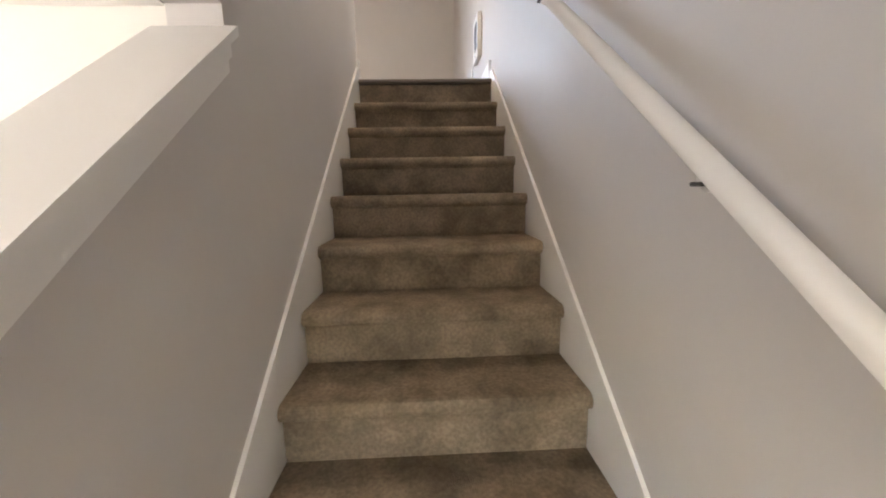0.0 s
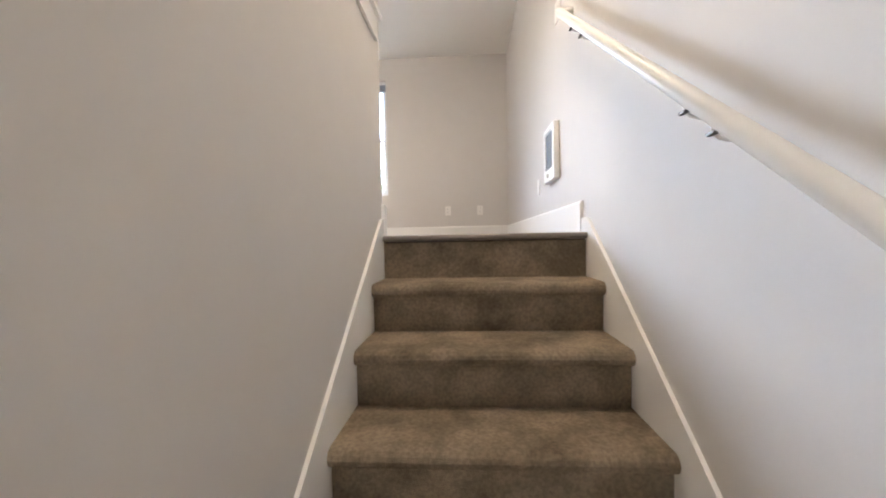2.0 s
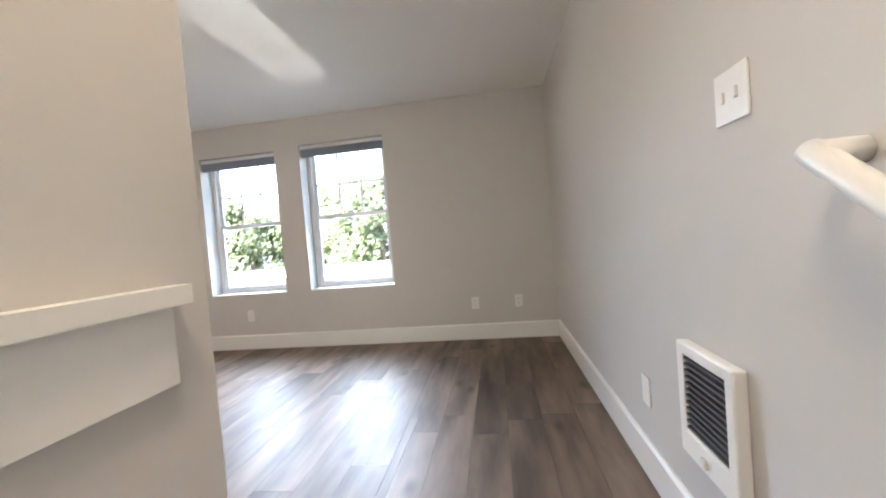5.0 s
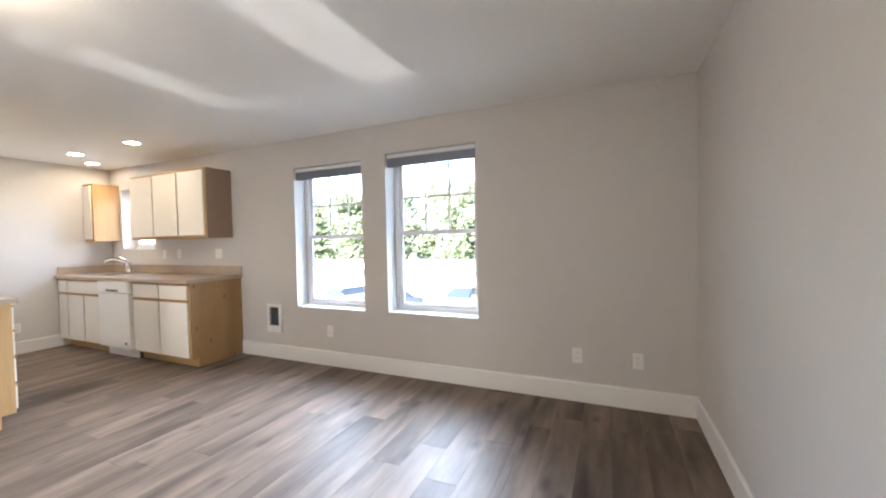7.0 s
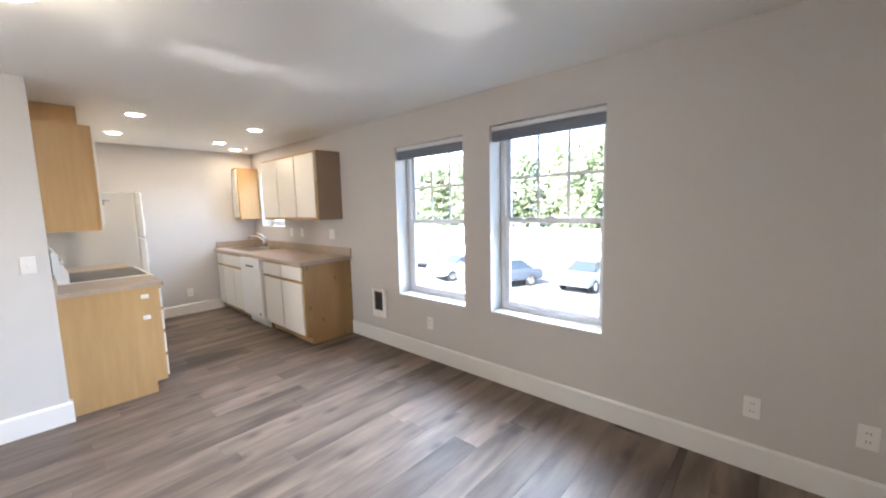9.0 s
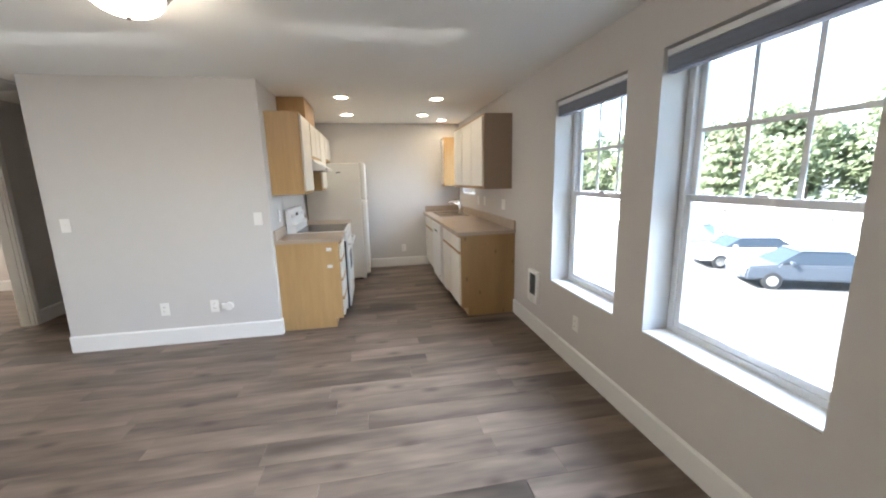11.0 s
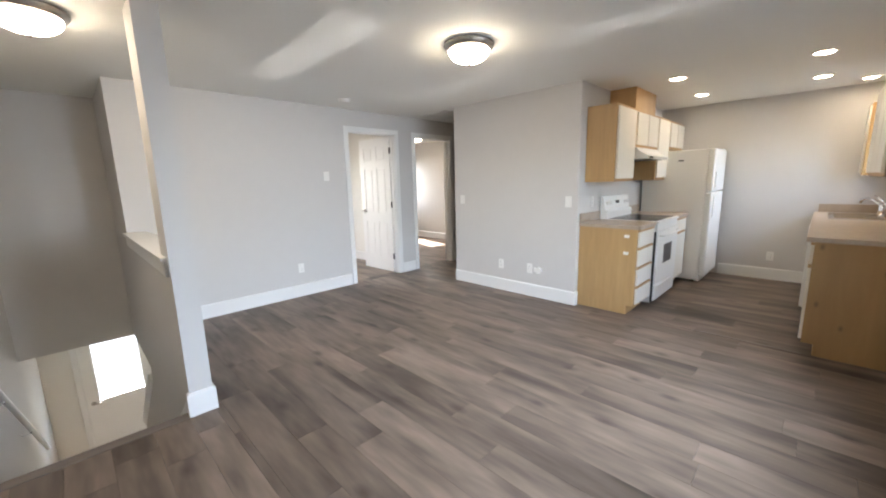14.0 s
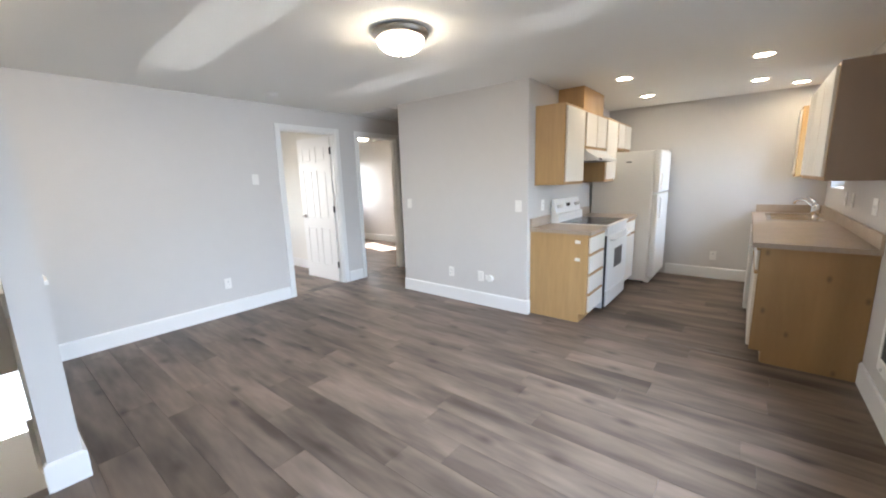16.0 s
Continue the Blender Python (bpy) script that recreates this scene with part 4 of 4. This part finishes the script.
def fridge():
    x0, x1, yb, yf = -6.93, -6.235, KS + 0.03, 1.60
    ob = thing("refrigerator", ((x0 + x1) / 2, (yb + yf) / 2, 0.0), "white top-freezer refrigerator with moulded handles", "refrigerator")
    part("cabinet", box(x0, yb, 0.03, x1, yf, 1.70, 0.008), FRIDGESIDE, ob)
    part("grille", box(x0 + 0.02, yf - 0.03, 0.012, x1 - 0.02, yf + 0.02, 0.085, 0.004), ENAMEL, ob)
    for x in (x0 + 0.05, x1 - 0.05):
        for y in (yb + 0.06, yf - 0.06):
            part("roller", add_lathe(bmesh.new(), (x, y, 0), [(0.018, 0), (0.018, 0.03)], 12), DARK, ob)
    part("gasket", box(x0 + 0.012, yf + 0.0005, 0.10, x1 - 0.012, yf + 0.012, 1.69), PLASTIC, ob)
    for nm, z0, z1, h0, h1 in (("fridge_door", 0.095, 1.168, 0.84, 1.14), ("freezer_door", 1.18, 1.705, 1.20, 1.44)):
        d = part(nm, box(x0, yf + 0.0125, z0, x1, yf + 0.082, z1, 0.02, 3), ENAMEL, ob)
        xh = x1 - 0.07
        bar = [(h0, yf + 0.0825), (h0 + 0.035, yf + 0.100), (h1 - 0.035, yf + 0.100), (h1, yf + 0.0825)]
        part("handle", add_prism(bmesh.new(), [(y, z) for z, y in bar], "x", xh - 0.014, xh + 0.014), ENAMEL, d)
    part("hinge_cap", box(x0 + 0.03, yf - 0.05, 1.705, x0 + 0.12, yf + 0.06, 1.722, 0.004), ENAMEL, ob)
    return ob


fridge()
ob = thing("fridge_hook", (-6.235, 1.32, 1.565), "small dark magnetic hook on the refrigerator side", "hook")
part("magnet", box(-6.2352, 1.285, 1.562, -6.228, 1.345, 1.578, 0.002, 1), DARK, ob)
part("hook", add_tube(bmesh.new(), [(-6.228, 1.315, 1.568), (-6.215, 1.315, 1.562), (-6.213, 1.315, 1.572)], 0.003, 8), DARK, ob)


def wall_cabinet(x0, x1, yw, out, z0, z1, doors, label, depth=0.30, gap=0.0):
    ob = thing("wall_cabinet", ((x0 + x1) / 2, yw + out * depth / 2, z0), label, "cabinet", "wall cabinets")
    yf = yw + out * depth
    a, b = sorted((yw + out * 0.001, yf - out * 0.019))
    part("carcass", box(x0, a, z0, x1, b, z1), MAPLE, ob)
    part("face_frame", box(x0, yf - out * 0.0188, z0, x1, yf, z1, 0.002, 1), MAPLE_DARK, ob, "bare maple face frame")
    n = doors
    w = (x1 - x0 - 0.03) / n
    for k in range(n):
        cab_door(ob, "door", x0 + 0.015 + k * w + 0.006, x0 + 0.015 + (k + 1) * w - 0.006, z0 + 0.03, z1 - 0.025, yf + out * 0.001, out)
    return ob


UZ0, UZ1 = 1.335, 2.10
wall_cabinet(-5.035, -4.50, KS, 1, UZ0, UZ1, 1, "honey maple wall cabinet with a white door")
wall_cabinet(-5.795, -5.04, KS, 1, 1.70, UZ1 - 0.003, 2, "short maple wall cabinet with two white doors over the range hood")
wall_cabinet(-6.295, -5.80, KS, 1, UZ0, UZ1, 1, "maple wall cabinet with a white door")
wall_cabinet(XK + 0.003, -6.30, KS, 1, 1.735, UZ1 - 0.003, 2, "short maple wall cabinet over the refrigerator")
ob = thing("duct_cover", (-5.4, KS + 0.14, UZ1), "plain maple box hiding the hood duct above the cabinets", "duct cover")
part("box_front", box(-5.74, KS + 0.262, UZ1 + 0.001, -5.06, KS + 0.28, CZ - 0.002), MAPLE_DARK, ob)
part("box_side", box(-5.078, KS + 0.001, UZ1 + 0.001, -5.06, KS + 0.2615, CZ - 0.002), MAPLE_DARK, ob)
part("box_side", box(-5.74, KS + 0.001, UZ1 + 0.001, -5.722, KS + 0.2615, CZ - 0.002), MAPLE_DARK, ob)

hood = thing("range_hood", (-5.415, KS + 0.2, 1.57), "white under-cabinet range hood", "range hood")
part("canopy", add_prism(bmesh.new(), [(KS + 0.002, 1.575), (KS + 0.44, 1.575), (KS + 0.445, 1.60), (KS + 0.335, 1.668), (KS + 0.325, 1.698), (KS + 0.002, 1.698)], "x", -5.79, -5.045), ENAMEL, hood)
part("filter", box(-5.70, KS + 0.06, 1.570, -5.14, KS + 0.40, 1.5745), GREYGRILLE, hood)
part("switch_panel", box(-5.20, KS + 0.441, 1.58, -5.10, KS + 0.447, 1.596), DARK, hood)

# sink side
yw = YW
base_cabinet("base_cabinet", -5.37, -4.41, yw, -1, "maple base cabinet with two white doors and two drawers",
             [(-5.36, -4.897, 0.70, 0.845, "drawer_front"), (-4.883, -4.42, 0.70, 0.845, "drawer_front"), (-5.36, -4.897, 0.11, 0.67, "door"), (-4.883, -4.42, 0.11, 0.67, "door")], right=True, side=MAPLE_END)
base_cabinet("sink_cabinet", -6.775, -5.99, yw, -1, "maple sink cabinet with two white doors",
             [(-6.765, -6.0, 0.70, 0.845, "false_front"), (-6.765, -6.392, 0.11, 0.67, "door"), (-6.374, -6.0, 0.11, 0.67, "door")])
base_cabinet("base_cabinet", XK + 0.003, -6.777, yw, -1, "narrow maple base cabinet with a white door",
             [(XK + 0.012, -6.787, 0.70, 0.845, "drawer_front"), (XK + 0.012, -6.787, 0.11, 0.67, "door")])
SINK = (-6.745, -6.02, 2.74, 3.13)
counter("countertop", XK + 0.001, -4.372, yw, -1, 0.625, "beige laminate countertop with the sink", SINK)
part("side_splash", box(XK + 0.001, yw - 0.60, 0.9085, XK + 0.02, yw - 0.021, 1.005, 0.003), LAMINATE, bpy.data.objects["countertop.002"])


def dishwasher():
    x0, x1, yf = -5.982, -5.378, 2.635
    ob = thing("dishwasher", ((x0 + x1) / 2, 2.92, 0.0), "white built-in dishwasher under the counter", "dishwasher")
    part("tub", box(x0 + 0.005, yf + 0.03, 0.09, x1 - 0.005, 3.22, 0.868), ENAMEL, ob)
    d = part("door", box(x0, yf - 0.035, 0.115, x1, yf + 0.0295, 0.735, 0.006), ENAMEL, ob)
    c = part("control_panel", box(x0, yf - 0.042, 0.739, x1, yf + 0.0295, 0.866, 0.008), ENAMEL, ob)
    part("handle_recess", box(x0 + 0.18, yf - 0.0425, 0.752, x1 - 0.18, yf - 0.0415, 0.775), GREYGRILLE, c)
    part("badge", box(x1 - 0.09, yf - 0.0365, 0.16, x1 - 0.06, yf - 0.035, 0.19), GREYGRILLE, d)
    part("toe_panel", box(x0 + 0.005, yf + 0.045, 0.0, x1 - 0.005, yf + 0.06, 0.088), ENAMEL, ob)
    return ob


dishwasher()


def sink():
    x0, x1, y0, y1 = SINK
    ob = thing("sink", ((x0 + x1) / 2, (y0 + y1) / 2, 0.75), "stainless steel double-bowl kitchen sink", "sink")
    bm = bmesh.new()
    r = 0.022
    for b in ((x0 - r, y0 - r, x0 + 0.02, y1 + r), (x1 - 0.02, y0 - r, x1 + r, y1 + r), (x0 + 0.02, y0 - r, x1 - 0.02, y0 + 0.02), (x0 + 0.02, y1 - 0.06, x1 - 0.02, y1 + r), ((x0 + x1) / 2 - 0.02, y0 + 0.02, (x0 + x1) / 2 + 0.02, y1 - 0.06)):
        add_box(bm, b[0], b[1], 0.9085, b[2], b[3], 0.919)
    part("rim", bm, STEEL, ob)
    xm = (x0 + x1) / 2
    for a, b in ((x0 + 0.02, xm - 0.02), (xm + 0.02, x1 - 0.02)):
        c, d = y0 + 0.02, y1 - 0.06
        bm = bmesh.new()
        t = 0.0015
        add_box(bm, a, c, 0.76, b, d, 0.762)
        for q in ((a, c, a + t, d), (b - t, c, b, d), (a + t, c, b - t, c + t), (a + t, d - t, b - t, d)):
            add_box(bm, q[0], q[1], 0.762, q[2], q[3], 0.9083)
        w = part("bowl", bm, STEEL, ob)
        part("drain", add_lathe(bmesh.new(), ((a + b) / 2, (c + d) / 2, 0.7622), [(0.04, 0), (0.04, 0.002), (0.025, 0.001), (0.004, 0.001)], 20), CHROME, w)
    return ob


sink()
fx, fy = -6.36, 3.10
tap = thing("kitchen_faucet", (fx, fy, 0.916), "chrome single-lever kitchen faucet with a swung-out spout", "faucet")
part("base_plate", box(fx - 0.13, fy - 0.03, 0.9155, fx + 0.13, fy + 0.03, 0.928, 0.006), CHROME, tap)
part("column", add_lathe(bmesh.new(), (fx, fy, 0.928), [(0.036, 0), (0.033, 0.06), (0.034, 0.11), (0.026, 0.125), (0.01, 0.13)], 24), CHROME, tap)
part("spout", add_tube(bmesh.new(), [(fx, fy, 1.0), (fx - 0.05, fy - 0.03, 1.05), (fx - 0.11, fy - 0.07, 1.085), (fx - 0.17, fy - 0.11, 1.095), (fx - 0.215, fy - 0.14, 1.08), (fx - 0.23, fy - 0.15, 1.05)], 0.0145, 14), CHROME, tap)
part("lever", add_tube(bmesh.new(), [(fx, fy, 1.055), (fx - 0.02, fy - 0.02, 1.085), (fx - 0.07, fy - 0.045, 1.115), (fx - 0.12, fy - 0.06, 1.125)], 0.0105, 12), CHROME, tap)

ob = wall_cabinet(-5.92, -4.515, yw, -1, UZ0, UZ1, 3, "honey maple wall cabinet with three white doors")
part("end_panel", box(-4.515, yw - 0.30, UZ0, -4.51, yw - 0.001, UZ1), BROWNSIDE, ob, "dull brown end panel with backlit shade in its colour")
wall_cabinet(XK + 0.002, -6.78, yw, -1, UZ0, UZ1, 1, "narrow honey maple wall cabinet in the corner")
solid("floor_seam", box(-4.40, 1.44, 0.0, -4.382, 2.66, 0.0035, 0.001, 1), NOSING, "thin vinyl seam strip between kitchen and living room floor", "seam strip", "structure")


# ---- outside ----
GZ = -2.95
solid("ground", box(-900, -900, GZ - 0.5, 900, 900, GZ), ASPHALT, "sunlit grey asphalt parking lot", "ground", "structure")
EXT = STUCCO
solid("facade", wall_bm("x", XK - 0.15, 0.17, YW + 0.232, YW + 0.25, GZ, CZ + 0.14, (W1, W2, WK)), EXT, "light stucco outer wall", "wall", "structure")
# unseen roof; its south overhang is kept short to let sun into the bedrooms
solid("roof", add_prism(bmesh.new(), [(YW + 0.77, CZ + 0.16), (YW + 0.77, CZ + 0.30), (-1.0, CZ + 2.0), (YBED - 0.35, CZ + 0.30), (YBED - 0.35, CZ + 0.16)], "x", XK - 0.6, 0.6), ROOFING, "assumed dark shingle roof, out of view", "roof", "structure")


def carport(x0, x1, y0, y1):
    ob = thing("carport", ((x0 + x1) / 2, (y0 + y1) / 2, GZ), "long low carport with pale walls and a dark flat roof", "carport")
    part("back_wall", box(x0, y1 - 0.2, GZ, x1, y1, GZ + 2.05), STUCCO, ob)
    part("roof", box(x0 - 0.4, y0 - 0.5, GZ + 2.15, x1 + 0.4, y1 + 0.3, GZ + 2.4), ROOFING, ob)
    part("fascia", box(x0 - 0.4, y0 - 0.56, GZ + 2.05, x1 + 0.4, y0 - 0.505, GZ + 2.45), STUCCO, ob)
    n = int((x1 - x0) / 3)
    for k in range(n + 1):
        x = x0 + k * (x1 - x0) / n
        part("divider", box(x - 0.12, y0, GZ, x + 0.12, y1 - 0.21, GZ + 2.14), STUCCO, ob)
        if k < n:
            part("garage_door", box(x + 0.125, y0 + 0.3, GZ, x + (x1 - x0) / n - 0.125, y0 + 0.36, GZ + 1.85), DOORWHITE, ob)
            part("lintel", box(x + 0.125, y0 + 0.25, GZ + 1.855, x + (x1 - x0) / n - 0.125, y0 + 0.45, GZ + 2.14), STUCCO, ob)
    return ob


carport(-46, 8, 24.5, 30.5)

TYRE = mat("tyre_rubber", (0.02, 0.02, 0.02), 0.8, var=0.2)
CARGLASS = mat("car_glass", (0.02, 0.025, 0.03), 0.08, var=0.1)


def car(x, y, turn, paint, label):
    ob = thing("car", (x, y, GZ), label, "car", "parked cars")
    ob.rotation_euler = (0, 0, radians(turn))
    def p(name, bm, m, par=None, lab=""):
        o = new(name, mesh_of(name, bm, m))
        o.parent = par or ob
        return tagged(o, lab) if lab else o
    side = [(-2.25, 0.35), (-2.28, 0.62), (-2.2, 0.86), (-1.2, 0.95), (1.15, 0.98), (2.1, 0.92), (2.25, 0.7), (2.22, 0.35)]
    bm = add_prism(bmesh.new(), side, "y", -0.88, 0.88)
    bmesh.ops.bevel(bm, geom=list(bm.edges), offset=0.07, segments=2, affect="EDGES")
    body = p("body", bm, paint)
    bm = bmesh.new()
    vs = [bm.verts.new(v) for v in ((-1.25, -0.8, 0.93), (1.75, -0.8, 0.93), (1.75, 0.8, 0.93), (-1.25, 0.8, 0.93), (-0.45, -0.62, 1.42), (1.05, -0.62, 1.42), (1.05, 0.62, 1.42), (-0.45, 0.62, 1.42))]
    for f in ((0, 3, 2, 1), (4, 5, 6, 7), (0, 1, 5, 4), (1, 2, 6, 5), (2, 3, 7, 6), (3, 0, 4, 7)):
        bm.faces.new([vs[i] for i in f])
    bmesh.ops.bevel(bm, geom=list(bm.edges), offset=0.05, segments=2, affect="EDGES")
    p("greenhouse", bm, CARGLASS, lab="dark car windows")
    p("roof", box(-0.48, -0.6, 1.405, 1.08, 0.6, 1.45, 0.02), paint)
    for wx in (-1.4, 1.4):
        for s in (-1, 1):
            w = p("wheel", add_tube(bmesh.new(), [(wx, s * 0.70, 0.32), (wx, s * 0.90, 0.32)], 0.32, 22), TYRE)
            p("rim", add_tube(bmesh.new(), [(wx, s * 0.895, 0.32), (wx, s * 0.91, 0.32)], 0.2, 16), STEEL, w)
    for s in (-1, 1):
        p("headlight", box(-2.29, s * 0.62 - 0.16, 0.62, -2.2, s * 0.62 + 0.16, 0.76, 0.02), PLASTIC, body)
        p("tail_light", box(2.18, s * 0.66 - 0.14, 0.68, 2.27, s * 0.66 + 0.14, 0.8, 0.02), TAIL, body)
        p("mirror", box(-0.9, s * 0.9 - 0.06, 0.98, -0.78, s * 0.9 + 0.06, 1.1, 0.02), paint, body)
    return ob


TAIL = mat("tail_light_red", (0.3, 0.02, 0.02), 0.3, var=0.1)
CARDARK = mat("car_paint_dark", (0.06, 0.07, 0.085), 0.25, var=0.1)
CARWHITE = mat("car_paint_white", (0.7, 0.7, 0.7), 0.25, var=0.05)
CARGREY = mat("car_paint_grey", (0.2, 0.21, 0.22), 0.25, var=0.05)
car(-12.1, 18.0, 65, CARDARK, "dark saloon car parked in the lot")
car(-15.4, 19.0, 70, CARWHITE, "white car parked in the lot")
car(-20.3, 20.4, 22, CARDARK, "dark car parked by the carport")
car(-8.2, 20.6, 88, CARGREY, "grey car parked in the lot")
car(-4.4, 20.8, 92, CARDARK, "dark car parked by the carport")


def tree(x, y, h, r, seed, conifer=False):
    """A tapered trunk with limbs and a crown of many small leaf clumps."""
    rng = random.Random(seed)
    ob = thing("tree", (x, y, GZ), "tall green conifer beyond the carport" if conifer else "broad green leafy tree beyond the carport", "tree", "trees behind the carport")
    bm = bmesh.new()
    pts = [(x, y, GZ), (x + 0.1, y, GZ + h * 0.3), (x - 0.1, y + 0.1, GZ + h * 0.6), (x, y, GZ + h * 0.92)]
    rings = []
    for i, q in enumerate(pts):
        rr = 0.35 * (1 - i * 0.28)
        rings.append([bm.verts.new((q[0] + rr * math.cos(k * math.pi / 4), q[1] + rr * math.sin(k * math.pi / 4), q[2])) for k in range(8)])
    for u, v in zip(rings, rings[1:]):
        for k in range(8):
            bm.faces.new((u[k], u[(k + 1) % 8], v[(k + 1) % 8], v[k]))
    for k in range(12):
        a, z = rng.uniform(0, 6.28), GZ + h * rng.uniform(0.25, 0.8)
        l = r * rng.uniform(0.4, 0.8)
        add_tube(bm, [(x, y, z), (x + 0.5 * l * math.cos(a), y + 0.5 * l * math.sin(a), z + 0.2 * l), (x + l * math.cos(a), y + l * math.sin(a), z + 0.5 * l)], 0.06, 5)
    part("trunk", bm, BARK, ob)
    verts, faces = [], []
    lobes = [(rng.uniform(0, 6.28), rng.uniform(0.3, 0.75), rng.uniform(0.0, 0.95), rng.uniform(0.25, 0.45)) for _ in range(22)]
    for k in range(3600):
        if conifer:
            t = rng.random() ** 0.7
            z = GZ + h * (0.08 + 0.92 * t)
            rad = r * (1 - t) ** 0.8 * (0.75 + 0.3 * math.sin(t * 46 + rng.uniform(0, 1))) * rng.uniform(0.55, 1.0)
            a = rng.uniform(0, 6.28)
            c = Vector((x + rad * math.cos(a), y + rad * math.sin(a), z - 0.12 * rad))
        else:
            a, q, t, s = rng.choice(lobes)
            d = Vector((rng.gauss(0, 1), rng.gauss(0, 1), rng.gauss(0, 0.8))).normalized() * s * r * rng.uniform(0.6, 1.05)
            top = 1 - 0.45 * max(0, t - 0.5)
            c = Vector((x + q * r * top * math.cos(a), y + q * r * top * math.sin(a), GZ + h * (0.1 + 0.8 * t))) + d
        n = Vector((rng.gauss(0, 0.6), rng.gauss(-0.8, 0.6), rng.gauss(0.8, 0.6))).normalized()
        u = n.orthogonal().normalized()
        v = n.cross(u)
        s = rng.uniform(0.2, 0.42)
        i = len(verts)
        verts += [c + s * u, c + 0.6 * s * v, c - s * u, c - 0.6 * s * v]
        faces.append((i, i + 1, i + 2, i + 3))
    me = bpy.data.meshes.new("crown")
    me.from_pydata([tuple(v) for v in verts], [], faces)
    me.materials.append(LEAF)
    o = new("crown", me)
    o.parent = ob
    o.matrix_parent_inverse = Matrix.Translation(ob.location).inverted()
    return ob


spot = random.Random(3)
for i in range(26):
    tree(-78 + i * 4.0 + spot.uniform(-1, 1), 44 + spot.uniform(0, 9), spot.uniform(9.5, 14.5), spot.uniform(3.6, 5.2), 11 + i, i % 4 == 1)

# low pickets below the windows, added to stand for a toothed shadow strip
fence = thing("fence", (-6.0, 9.2, GZ), "low grey pickets added where a toothed shadow strip crosses the lot", "fence")
for z in (GZ + 0.25, GZ + 0.85):
    part("fence_rail", box(-16, 9.22, z, 3, 9.26, z + 0.08), STUCCO, fence)
for k in range(128):
    x = -16 + k * 0.15
    part("picket", box(x, 9.19, GZ, x + 0.09, 9.215, GZ + 1.05), STUCCO, fence)


# ---- floor planks ----
def strips(x):
    if x < XP:
        return [(YB, -0.927), (0.837, YW - 0.001)]
    if x < SX0:
        return [(YB, YW - 0.001)]
    return [(0.086, YW - 0.001)]


PW, PL, GAP = 0.182, 1.22, 0.0016
shared = {}


def plank_mesh(w, l):
    key = (round(w, 3), round(l, 3))
    if key not in shared:
        shared[key] = mesh_of("plank", box(-w / 2, -l / 2, -0.0085, w / 2, l / 2, 0.0), PLANK)
    return shared[key]


def lay(x0, x1, spans, rng):
    for lo, hi in spans:
        start = lo - rng.uniform(0.1, 1.1)
        y = start
        while y < hi:
            a, b = max(y, lo), min(y + PL, hi)
            y += PL
            if b - a < 0.02:
                continue
            o = new("plank", plank_mesh(x1 - x0 - GAP, b - a - GAP))
            o.location = ((x0 + x1) / 2, (a + b) / 2, 0.0)
            o.parent = floor


rng = random.Random(5)
for k in range(42):
    xb = XE - 0.001 - k * PW
    xa = max(xb - PW, XK)
    if xb - XK > 0.02:
        if xa < SX0 < xb:
            lay(SX0, xb, [(0.086, YW - 0.001)], rng)
            xb = SX0
        lay(xa, xb, strips((xa + xb) / 2), rng)
bm = bmesh.new()
for k in range(34):
    x = XK + k * PW
    if x + PW > SX0:
        break
    y = YBED + rng.uniform(-1.1, 0)
    while y < YB - 0.122:
        a, b = max(y, YBED), min(y + PL, YB - 0.122)
        y += PL
        if b - a > 0.02:
            add_box(bm, x, a, -0.0085, x + PW - GAP, b - GAP, 0.0)
beds = new("bedroom_planks", mesh_of("bedroom_planks", bm, PLANK))
beds.parent = floor
tagged(beds, kind="stuff")
for d in (D1, D2):
    o = new("plank", mesh_of("plank", box(d[0] + 0.019, YB - 0.12, -0.0085, d[1] - 0.019, YB - 0.002, 0.0), PLANK))
    o.parent = floor
